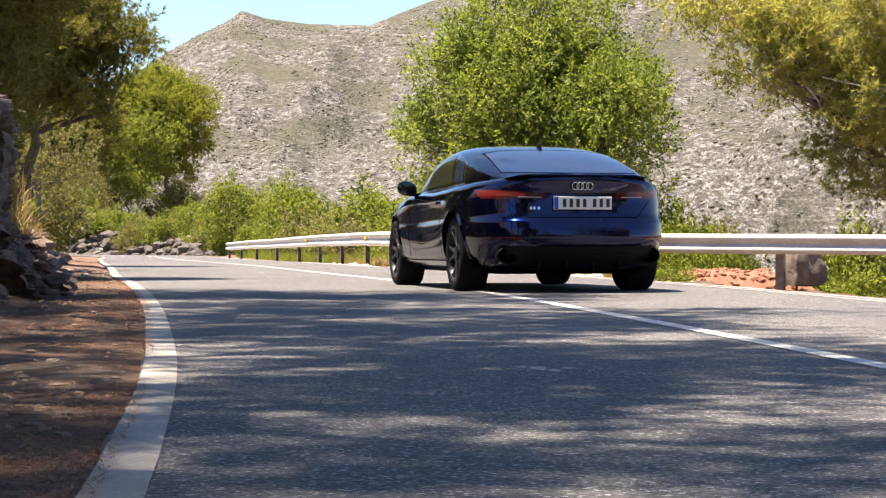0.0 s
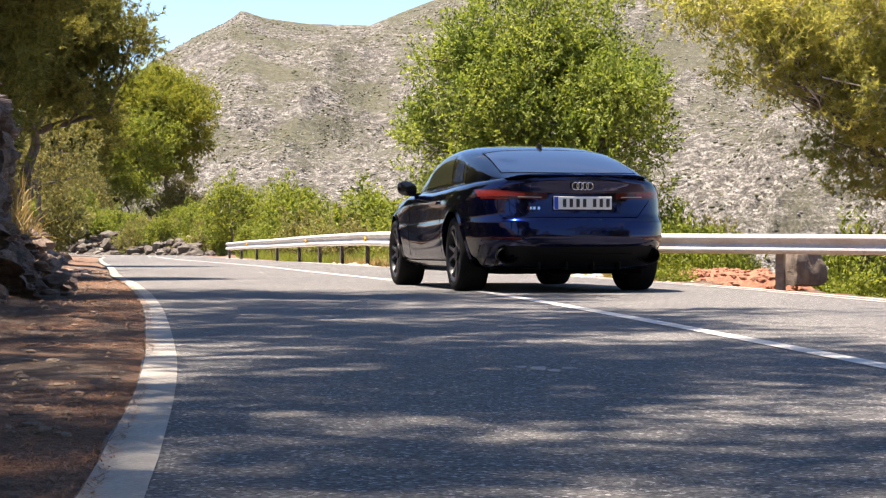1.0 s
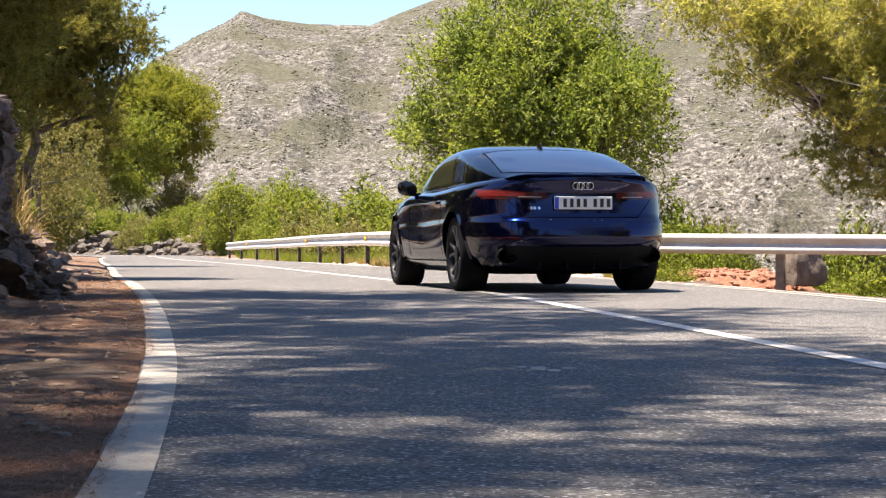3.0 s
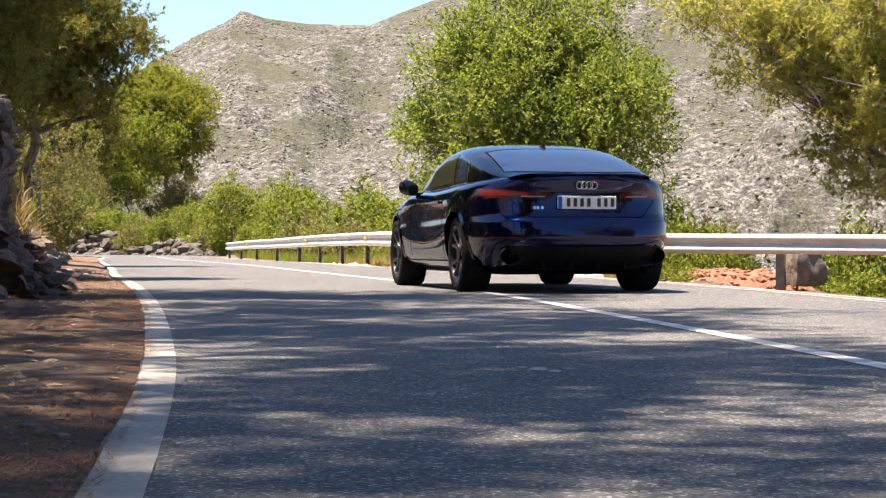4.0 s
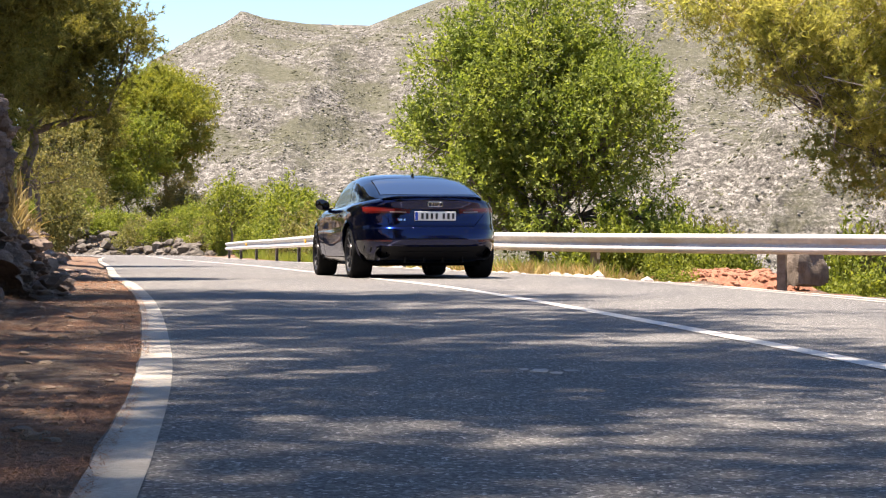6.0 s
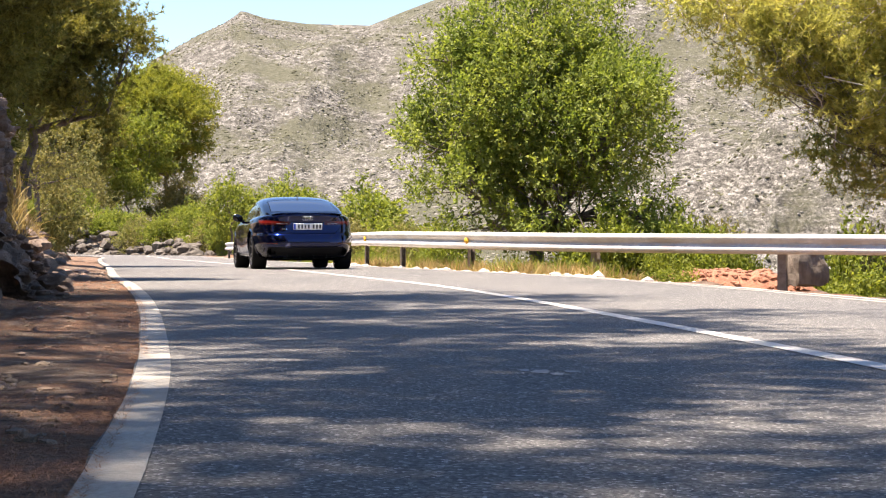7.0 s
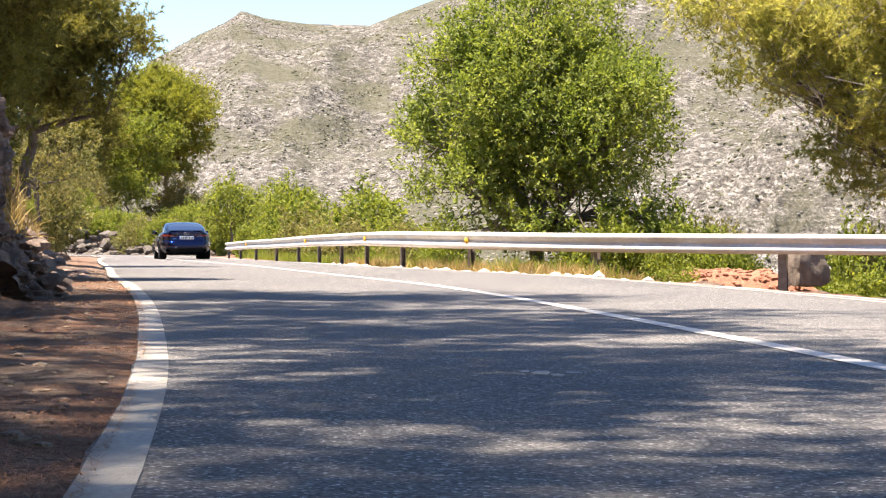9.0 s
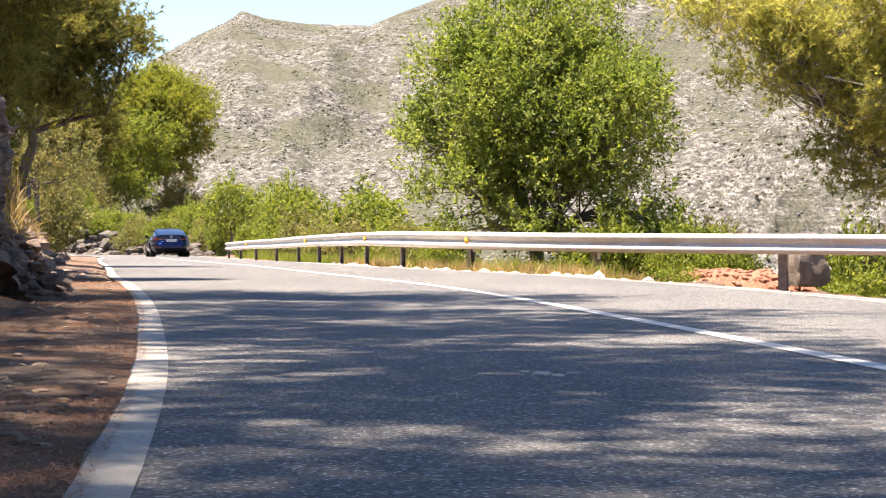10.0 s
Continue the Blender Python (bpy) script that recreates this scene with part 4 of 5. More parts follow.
for i in range(420):
    y = 22.5 + rs.random() * 13
    x = float(np.interp(y, LINE_L[:300, 1], LINE_L[:300, 0])) - 0.35 - rs.random() ** 0.6 * 1.5
    spots.append((x, y, ground_z(x, y), 0.012 + rs.random() ** 3 * 0.075))
stones("verge_rubble", "reddish rubble fallen from the bank onto the verge", spots, RUBBLE, 9, 1)
# block and red spoil behind the rail
bm = bmesh.new()
bmesh.ops.create_cube(bm, size=1)
bmesh.ops.subdivide_edges(bm, edges=bm.edges[:], cuts=9, use_grid_fill=True)
for v in bm.verts:
    taper = 1.12 - 0.35 * (v.co.z + 0.5)
    k = 1 + 0.16 * noise.noise(v.co * 2.3) + 0.07 * noise.noise(v.co * 7.0)
    soft_ = 1 - 0.16 * max(0, v.co.length - 0.55) / 0.3
    v.co = Vector((v.co.x * 0.62 * taper, v.co.y * 0.5 * taper, v.co.z * 0.62)) * k * soft_
block = part("boulder", bm, BLOCK_ROCK, angle=40)
block.matrix_basis = pose(5.95, 33.45, 0.0, 4, -3, 20)
tagged(block, "grey-brown weathered stone block behind the rail post", "boulder")
def spoil_height(u, v):
    """Height of the heap u along and v across from its middle."""
    bulge = max(0.0, 1 - (u / 1.5) ** 2 - (v / 0.85) ** 2)
    return 0.34 * bulge ** 0.7 + 0.05 * noise.fractal((u * 2.2, v * 2.2, 4.0), 0.9, 2.0, 5) * min(1.0, bulge * 3) - 0.42


V, F = [], []
for i in range(61):
    for j in range(35):
        u, v = -1.5 + 3.0 * i / 60, -0.85 + 1.7 * j / 34
        V.append((4.75 + u, 34.55 + v - 0.28 * u, spoil_height(u, v) + 0.03 * noise.noise((u * 9, v * 9, 1.0))))
        if i < 60 and j < 34:
            F.append((i * 35 + j, (i + 1) * 35 + j, (i + 1) * 35 + j + 1, i * 35 + j + 1))
tagged(put("earth_bank", smooth(raw_mesh("earth_bank", V, F), 30), RED_EARTH), "bank of bare red earth behind the guard rail", "earth", kind="structure")
spots = []
for i in range(560):
    u, v = rs.uniform(-1.4, 1.4), rs.uniform(-0.8, 0.75)
    spots.append((4.75 + u, 34.55 + v - 0.28 * u, spoil_height(u, v), 0.01 + rs.random() ** 3 * 0.06))
stones("red_spoil", "broken red stone lying on the bank of earth", spots, RED_EARTH, 7, 1)


# the broken face of the cutting, cracked into blocks and ledges
def cut_face():
    nh, ny = 84, 170
    V, F = [], []
    for j in range(ny):
        y0 = 14.5 + 11.5 * j / (ny - 1)
        for i in range(nh):
            h = i / (nh - 8)
            z = min(h, 1.0) * (1.72 + 0.18 * noise.noise((y0 * 0.7, 0.0, 3.0)))
            q = Vector((y0 * 0.9, z * 1.3, 1.0)) + 0.25 * noise.noise_vector((y0 * 1.5, z * 1.5, 2.0))
            d, feats = noise.voronoi(q * 1.5)
            step_out = 0.22 * noise.noise(feats[0] * 5.3)
            crack = 0.16 * max(0.0, 1 - (d[1] - d[0]) / 0.16)
            d2, f2 = noise.voronoi(q * 4.6)
            small = 0.09 * noise.noise(f2[0] * 7.7) - 0.035 * max(0.0, 1 - (d2[1] - d2[0]) / 0.15)
            out = 0.36 * max(0.0, 1 - h / 0.5) ** 1.4 + step_out - crack + small + 0.09 * noise.fractal((y0 * 4, z * 4, 0.0), 0.8, 2.1, 6)
            back = max(0.0, h - 1.0) * 22
            V.append((-0.2028 * y0 - 0.27 + out - back * (0.6 + out), y0, z - 0.05 + 0.05 * back))
    for j in range(ny - 1):
        for i in range(nh - 1):
            F.append((j * nh + i, j * nh + i + 1, (j + 1) * nh + i + 1, (j + 1) * nh + i))
    return tagged(put("cut_face", smooth(raw_mesh("cut_face", V, F), 16), ROCK), "dark fractured rock face of the road cutting", "rock face", kind="structure")


cut_face()


# pale gravel margin between the asphalt and the rail
def gravel_margin():
    sel = [i for i in range(420) if 12 < LINE_R[i][1] < 100]
    V, F = [], []
    out = [offset(LINE_R, d) for d in (-0.02, 0.12, 0.3, 0.5)]
    for i in sel:
        for k, line in enumerate(out):
            x, y = line[i]
            wob = 0.12 * noise.noise((y * 0.9, 4.0, 0.0)) * (k == 3)
            V.append((x + wob, y, max(ground_z(x + wob, y) + 0.012, float(road_z(y)) + 0.004 if k == 0 else -9)))
    for a in range(len(sel) - 1):
        for k in range(3):
            F.append((a * 4 + k, a * 4 + k + 1, (a + 1) * 4 + k + 1, (a + 1) * 4 + k))
    return tagged(put("gravel_margin", smooth(raw_mesh("gravel_margin", V, F), 180), GRAVEL), "pale dusty gravel margin beside the asphalt", "gravel", kind="structure")


gravel_margin()


# fallen needles on the inner verge
def needle_litter():
    rng = np.random.default_rng(17)
    n = 78000
    y = 3.2 + rng.random(n) ** 1.4 * 23
    d = rng.random(n) ** 1.3 * 1.25
    patch = np.array([noise.noise((a * 0.9, b * 0.45, 3.0)) for a, b in zip(d, y)])
    keep = patch + rng.random(n) * 0.5 > 0.12
    y, d = y[keep], d[keep]
    x = np.interp(y, LINE_L[:300, 1], LINE_L[:300, 0]) - 0.03 - d
    z = np.array([ground_z(a, b) for a, b in zip(x, y)]) + 0.004 + rng.random(len(x)) * 0.012
    z = np.maximum(z, np.where(d < 0.1, road_z(y) + 0.018, -9))
    P = np.stack([x, y, z], 1)
    an = rng.random(len(x)) * 6.28
    way = np.stack([np.cos(an), np.sin(an), rng.normal(size=len(x)) * 0.18], 1)
    side = np.stack([-np.sin(an), np.cos(an), an * 0], 1) * 0.001
    L = 0.02 + 0.035 * rng.random((len(x), 1))
    V = np.stack([P - side, P + side, P + way * L], 1).reshape(-1, 3)
    return tagged(put("needle_litter", raw_mesh("needle_litter", V, np.arange(len(V)).reshape(-1, 3)), LITTER), "fallen reddish-brown pine needles on the verge", "leaf litter", kind="stuff")


needle_litter()


# dry grass
def grass(name, label, spots, height, material, seed, per=26):
    rng = np.random.default_rng(seed)
    P = np.repeat(np.array(spots, float), per, 0)
    P[:, :2] += rng.normal(size=(len(P), 2)) * height * 0.22
    way = unit(np.array((0, 0, 1.0)) + rng.normal(size=P.shape) * 0.42)
    L = height * (0.5 + 0.8 * rng.random((len(P), 1)))
    side = unit(np.cross(way, rng.normal(size=P.shape))) * 0.006
    tip = P + way * L + np.array((0, 0, -0.15)) * L
    mid = P + way * L * 0.55
    V = np.stack([P - side, P + side, mid + side * 0.8, mid - side * 0.8, tip], 1).reshape(-1, 3)
    n = len(P)
    T = np.concatenate([np.arange(n)[:, None] * 5 + np.array((0, 1, 2)), np.arange(n)[:, None] * 5 + np.array((0, 2, 3)), np.arange(n)[:, None] * 5 + np.array((3, 2, 4))])
    return tagged(put(name, raw_mesh(name, V, T), material), label, "grass", kind="stuff")


spots = []
for i in range(240):
    y = 30.5 + rs.random() ** 1.3 * 26
    k = int(np.argmin(np.abs(LINE_R[:250, 1] - y)))
    x = LINE_R[k][0] + 0.55 + rs.random() * 1.8
    spots.append((x, y, ground_z(x, y)))
grass("verge_grass", "dry yellow and green grass tufts under the rail", spots, 0.3, STRAW, 1)
spots = []
for i in range(420):
    y = 32 + rs.random() ** 1.3 * 60
    k = int(np.argmin(np.abs(LINE_R[:280, 1] - y)))
    x = LINE_R[k][0] + 0.9 + rs.random() * 2.6
    spots.append((x, y, ground_z(x, y)))
grass("green_grass", "fresh green weeds behind the guard rail", spots, 0.42, BUSH_LEAF, 2, 34)
spots = []
for i in range(200):
    y = 20 + rs.random() ** 1.4 * 40
    x = float(np.interp(y, LINE_L[:300, 1], LINE_L[:300, 0])) - 1.5 - rs.random() * 1.6
    spots.append((x, y, ground_z(x, y)))
for i in range(14):
    y = 17 + rs.random() * 14
    x = float(np.interp(y, LINE_L[:300, 1], LINE_L[:300, 0])) - 1.35 - rs.random() * 0.8
    spots.append((x, y, ground_z(x, y) + 0.1))
for i in range(16):
    y = 18.5 + rs.random() * 6
    h = 0.3 + 0.4 * rs.random()
    spots.append((-0.2028 * y - 0.2 + 0.3 * (1 - h) ** 2 - rs.random() * 0.1, y, h * 1.35))
grass("bank_grass", "dry straw-coloured grass hanging on the bank", spots, 0.36, STRAW, 3)


# pale scuffs on the asphalt
def scuff(x, y, w, l, seed):
    bm = bmesh.new()
    c = bm.verts.new((x, y, 0.0145))
    ring = []
    for k in range(18):
        a = 2 * math.pi * k / 18
        r = 0.65 + 0.5 * noise.noise((math.cos(a) * 1.6, math.sin(a) * 1.6, seed))
        ring.append(bm.verts.new((x + w * r * math.cos(a), y + l * r * math.sin(a), 0.0145)))
    for k in range(18):
        bm.faces.new((c, ring[k], ring[(k + 1) % 18]))
    return tagged(part("road_scuff", bm, SCUFF), "small pale worn patch on the asphalt", "road patch", kind="structure")


for x, y, w, l, sd in ((0.36, 7.62, 0.05, 0.16, 1.0), (0.41, 7.5, 0.04, 0.1, 3.0), (0.47, 7.62, 0.05, 0.07, 5.0), (0.3, 7.7, 0.04, 0.08, 6.0), (0.745, 5.85, 0.018, 0.03, 2.0), (0.77, 5.72, 0.012, 0.02, 4.0)):
    scuff(x, y, w, l, sd)


# ======== car ========
def paint_mat():
    """Deep blue metallic base under clear lacquer."""
    m, n, l, b = node_mat("blue_car_paint")
    f = noise_tex(n, l, 6, 3, 0.5)
    l.new(ramp(n, l, f, [(0.3, (0.001, 0.0042, 0.039)), (0.7, (0.0012, 0.0052, 0.049))]), b.inputs["Base Color"])
    b.inputs["Metallic"].default_value, b.inputs["Roughness"].default_value = 0.9, 0.16
    b.inputs["Specular Tint"].default_value = (0.03, 0.05, 0.2, 1)
    b.inputs["Coat Weight"].default_value, b.inputs["Coat Roughness"].default_value = 0.85, 0.02
    b.inputs["Coat IOR"].default_value = 1.5
    return m


CAR_BLUE = paint_mat()
SEAM = plain("shut_gap", (0.002, 0.002, 0.002), 0.95, spec=0.05)
BLACK = plain("black_plastic", (0.005, 0.005, 0.006), 0.6, spec=0.15)
GLOSS_BLACK = plain("gloss_black", (0.006, 0.006, 0.007), 0.12, coat=0.5)
RUBBER = surface("rubber", (0.005, 0.005, 0.005), (0.012, 0.012, 0.012), 40, 0.9, spec=0.15)
GLASS = plain("tinted_glass", (0.013, 0.022, 0.05), 0.04, spec=0.5)
SIDE_GLASS = plain("side_glass", (0.022, 0.024, 0.014), 0.06, spec=0.12)
RED_LENS = plain("red_lens", (0.05, 0.004, 0.004), 0.2)
DARK_LENS = plain("smoked_lens", (0.06, 0.005, 0.005), 0.15)
CHROME = plain("chrome", (0.75, 0.75, 0.76), 0.12, 1.0)
SATIN = plain("satin_aluminium", (0.5, 0.5, 0.51), 0.3, 1.0)
SPOKE = plain("machined_spoke", (0.2, 0.2, 0.21), 0.28, 0.8)
STRIP = plain("clear_strip", (0.3, 0.26, 0.24), 0.3)
RIM_DARK = plain("anthracite_rim", (0.02, 0.02, 0.022), 0.35, 0.6)
PLATE_WHITE = plain("plate_white", (0.72, 0.72, 0.7), 0.5)
PLATE_INK = plain("plate_ink", (0.02, 0.02, 0.02), 0.6)
PLATE_BLUE = plain("plate_blue", (0.01, 0.06, 0.45), 0.5)
LAMP_RED = plain("tail_lamp_strip", (0.1, 0.006, 0.004), 0.25, emit=0.09)

MID_Y = 1.2
# share of the height from sill to shoulder, half width, tail, nose
LEVELS = [(0.0, 0.78, -0.72, 3.45), (0.05, 0.86, -0.86, 3.58), (0.16, 0.905, -0.97, 3.66), (0.26, 0.92, -1.035, 3.69), (0.31, 0.925, -1.072, 3.7), (0.36, 0.93, -1.085, 3.7), (0.45, 0.935, -1.074, 3.7), (0.53, 0.937, -1.057, 3.68), (0.56, 0.934, -1.03, 3.67), (0.6, 0.928, -1.012, 3.66), (0.75, 0.928, -0.988, 3.58), (0.84, 0.922, -0.982, 3.5), (0.91, 0.905, -0.99, 3.38), (0.96, 0.87, -1.004, 3.28), (1.0, 0.8, -1.0, 3.2)]
SILL = 0.19


def shoulder(y):
    """Height of the upper edge of the lower body along the car."""
    return np.interp(y, [-1.1, -0.9, -0.4, 0.3, 1.2, 2.2, 2.8, 3.3, 3.7], [1.0, 0.995, 0.985, 0.965, 0.935, 0.93, 0.885, 0.79, 0.68])


def level(f):
    cols = np.array(LEVELS)
    return [np.interp(f, cols[:, 0], cols[:, k]) for k in (1, 2, 3)]


NR, NF = 4.6, 5.0


def body_z(f, y):
    return SILL + (shoulder(y) - SILL) * f


def flare(y, f):
    """The wings swell over the wheels."""
    k = math.exp(-((f - 0.62) / 0.28) ** 2)
    return 1 + 0.022 * k * (math.exp(-((y - 0.0) / 0.5) ** 2) + 0.8 * math.exp(-((y - 2.766) / 0.5) ** 2)) - 0.016 * k * math.exp(-((y - 1.4) / 0.6) ** 2)


def tail_y(x, f):
    w, tail, nose = level(f)
    return MID_Y - (MID_Y - tail) * max(0.0, 1 - min(0.999, abs(x) / w) ** NR) ** (1 / NR)


def side_x(y, f):
    w, tail, nose = level(f)
    a, n = ((MID_Y - y) / (MID_Y - tail), NR) if y < MID_Y else ((y - MID_Y) / (nose - MID_Y), NF)
    return w * max(0.0, 1 - min(0.999, abs(a)) ** n) ** (1 / n) * flare(y, f)


def frac_of(z):
    return (z - SILL) / (0.998 - SILL)


def lower_body():
    """Closed shell lofted through level loops, from sill to shoulder, with a crowned lid and bonnet."""
    n = 128
    rings = []
    for f in np.r_[np.linspace(0, 0.52, 22), 0.53, 0.545, 0.56, 0.58, 0.6, np.linspace(0.625, 1.0, 18)]:
        w, tail, nose = level(f)
        th = np.linspace(0, 2 * math.pi, 1601)[:-1]
        c, s = np.cos(th), np.sin(th)
        e = np.where(s < 0, 2 / NR, 2 / NF)
        xx = w * np.sign(c) * np.abs(c) ** e
        yy = MID_Y + np.where(s < 0, MID_Y - tail, nose - MID_Y) * np.sign(s) * np.abs(s) ** e
        q = np.stack([xx, yy], 1)
        d = np.r_[0, np.cumsum(np.linalg.norm(np.diff(np.vstack([q, q[:1]]), axis=0), axis=1))]
        t = np.linspace(0, d[-1], n + 1)[:-1]
        xs = np.interp(t, d, np.r_[xx, xx[0]])
        ys = np.interp(t, d, np.r_[yy, yy[0]])
        rings.append([(x * flare(y, f), y, float(body_z(f, y))) for x, y in zip(xs, ys)])
    bm = bmesh.new()
    R = [[bm.verts.new(p) for p in r] for r in rings]
    for a, b in zip(R, R[1:]):
        for k in range(n):
            bm.faces.new((a[k], a[(k + 1) % n], b[(k + 1) % n], b[k]))
    # lid and bonnet: pairs of points across the car
    top, steps_ = rings[-1], 10
    order = list(range(n // 4, n // 4 + n // 2 + 1))
    rows = []
    for k in order:
        a, b = R[-1][k], R[-1][(n // 2 - k) % n]
        if a is b:
            rows.append([a] * (steps_ + 1))
            continue
        row = [a]
        for j in range(1, steps_):
            u = j / steps_
            p = a.co.lerp(b.co, u)
            p.z += 0.045 * (1 - (2 * u - 1) ** 2) * min(1.0, abs(a.co.x - b.co.x) / 1.2)
            row.append(bm.verts.new(p))
        row.append(b)
        rows.append(row)
    for a, b in zip(rows, rows[1:]):
        for j in range(steps_):
            q = []
            for v in (a[j], a[j + 1], b[j + 1], b[j]):
                if v not in q:
                    q.append(v)
            if len(q) > 2:
                try:
                    bm.faces.new(q)
                except ValueError:
                    pass
    bm.faces.new(list(reversed(R[0])))
    bmesh.ops.recalc_face_normals(bm, faces=bm.faces)
    return bm


def drum(r, x0, x1, y, z, seg=48):
    bm = bmesh.new()
    bmesh.ops.create_cone(bm, cap_ends=True, segments=seg, radius1=r, radius2=r, depth=abs(x1 - x0), matrix=Matrix.Translation(((x0 + x1) / 2, y, z)) @ Matrix.Rotation(math.pi / 2, 4, "Y"))
    return bm


def carve(bm, cutters):
    """Cuts the wheel wells out of a closed shell; returns the finished mesh."""
    me = bpy.data.meshes.new("body")
    bm.to_mesh(me)
    bm.free()
    ob = new("shell", me)
    tools = []
    for c in cutters:
        cm = bpy.data.meshes.new("cutter")
        c.to_mesh(cm)
        c.free()
        t = new("cutter", cm)
        tools.append(t)
        md = ob.modifiers.new("cut", "BOOLEAN")
        md.operation, md.object, md.solver = "DIFFERENCE", t, "EXACT"
    done = bpy.data.meshes.new_from_object(ob.evaluated_get(bpy.context.evaluated_depsgraph_get()))
    for t in tools + [ob]:
        bpy.data.objects.remove(t)
    return done


def tail_patch(xa, xb, za, zb, lift, nx=10, nz=4, thick=0.006, shape=None):
    """A shell on the tail between two x and two heights; shape(u, v) may bend it to (x, z)."""
    bm = bmesh.new()
    G = []
    for j in range(nz + 1):
        row = []
        for i in range(nx + 1):
            u, v = i / nx, j / nz
            x, z = shape(u, v) if shape else (xa + (xb - xa) * u, za + (zb - za) * v)
            row.append(bm.verts.new((x, tail_y(x, frac_of(z)) - lift, z)))
        G.append(row)
    for a, b in zip(G, G[1:]):
        for i in range(nx):
            bm.faces.new((a[i], a[i + 1], b[i + 1], b[i]))
    bmesh.ops.recalc_face_normals(bm, faces=bm.faces)
    bmesh.ops.solidify(bm, geom=bm.faces[:], thickness=thick)
    return bm


def side_patch(ya, yb, fa, fb, sign, lift, ny=10, nf=3, thick=0.005, shape=None):
    bm = bmesh.new()
    G = []
    for j in range(nf + 1):
        row = []
        for i in range(ny + 1):
            u, v = i / ny, j / nf
            y, f = shape(u, v) if shape else (ya + (yb - ya) * u, fa + (fb - fa) * v)
            row.append(bm.verts.new((sign * (side_x(y, f) + lift), y, float(body_z(f, y)))))
        G.append(row)
    for a, b in zip(G, G[1:]):
        for i in range(ny):
            bm.faces.new((a[i], a[i + 1], b[i + 1], b[i]))
    bmesh.ops.recalc_face_normals(bm, faces=bm.faces)
    bmesh.ops.solidify(bm, geom=bm.faces[:], thickness=thick)
    return bm


def box(x0, x1, y0, y1, z0, z1, bevel=0.01, seg=2):
    bm = bmesh.new()
    bmesh.ops.create_cube(bm, size=1, matrix=Matrix.Translation(((x0 + x1) / 2, (y0 + y1) / 2, (z0 + z1) / 2)) @ Matrix.Diagonal((abs(x1 - x0), abs(y1 - y0), abs(z1 - z0), 1)))
    if bevel:
        bmesh.ops.bevel(bm, geom=bm.edges[:], offset=bevel, segments=seg, affect="EDGES")
    return bm


# greenhouse: along the car, roof height, half width at the belt and at the roof rail
CABIN = [(-0.9, 0.99, 0.76, 0.66), (-0.72, 1.025, 0.765, 0.69), (-0.45, 1.105, 0.775, 0.72), (-0.1, 1.205, 0.785, 0.745), (0.25, 1.285, 0.79, 0.76), (0.6, 1.34, 0.795, 0.765), (1, 1.366, 0.795, 0.765), (1.35, 1.355, 0.79, 0.75), (1.7, 1.3, 0.78, 0.72), (2.05, 1.17, 0.765, 0.7), (2.4, 1, 0.74, 0.68)]
CABIN_FINE = ridge(CABIN, 160)


def cabin_point(y, t, s):
    """t from 0 at the belt to 1 on the roof's midline, s the side."""
    zr, wb, wr = [float(np.interp(y, CABIN_FINE[:, 0], CABIN_FINE[:, k])) for k in (1, 2, 3)]
    zb = float(shoulder(y)) - 0.02
    wb = min(wb, side_x(y, 1.0) - 0.02)
    wr = min(wr, wb)
    h = max(zr - zb, 0.01)
    P = [(wb, zb), (wb - 0.17 * h, zb + 0.86 * h), (wr, zr), (0.0, zr)]
    k = [(1 - t) ** 3, 3 * t * (1 - t) ** 2, 3 * t * t * (1 - t), t ** 3]
    return Vector((s * sum(a * p[0] for a, p in zip(k, P)), y, sum(a * p[1] for a, p in zip(k, P))))


def cabin_at(x, y):
    """The point of the greenhouse above x, y."""
    lo, hi = 0.0, 1.0
    for _ in range(24):
        mid = (lo + hi) / 2
        if cabin_point(y, mid, 1).x > abs(x):
            lo = mid
        else:
            hi = mid
    return cabin_point(y, lo, -1 if x < 0 else 1)


def cabin_patch(point, nu, nv, lift):
    """A smooth shell over the greenhouse; point(u, v) gives a place on it."""
    bm = bmesh.new()
    G = []
    for j in range(nv + 1):
        row = []
        for i in range(nu + 1):
            p = point(i / nu, j / nv)
            row.append(bm.verts.new(p + (p - Vector((0, p.y - 0.1 * (1 if p.y > 1 else -1), 0.75))).normalized() * lift))
        G.append(row)
    for a, b in zip(G, G[1:]):
        for i in range(nu):
            bm.faces.new((a[i], a[i + 1], b[i + 1], b[i]))
    bmesh.ops.recalc_face_normals(bm, faces=bm.faces)
    return bm


def rear_glass(grow):
    def point(u, v):
        a = 2 * u - 1
        half = 0.605 - 0.035 * v + grow
        # corners are drawn in, edges bow
        y = -0.63 - grow + (0.86 + 2 * grow) * v + a * a * (0.06 * (1 - v) - 0.02 * v)
        return cabin_at(a * half, y)
    return point


def side_glass(s, ya, yb, t0, t1):
    """Glass between two y; its rear and front edges lean with the roof."""
    def point(u, v):
        y = ya + (yb - ya) * u
        top = t1 * min(1.0, max(0.25, (2.42 - y) / 0.75)) * min(1.0, 0.72 + 0.5 * max(0.0, y - 0.2))
        return cabin_point(y + 0.1 * v * (1 - u), t0 + (top - t0) * v, s)
    return point


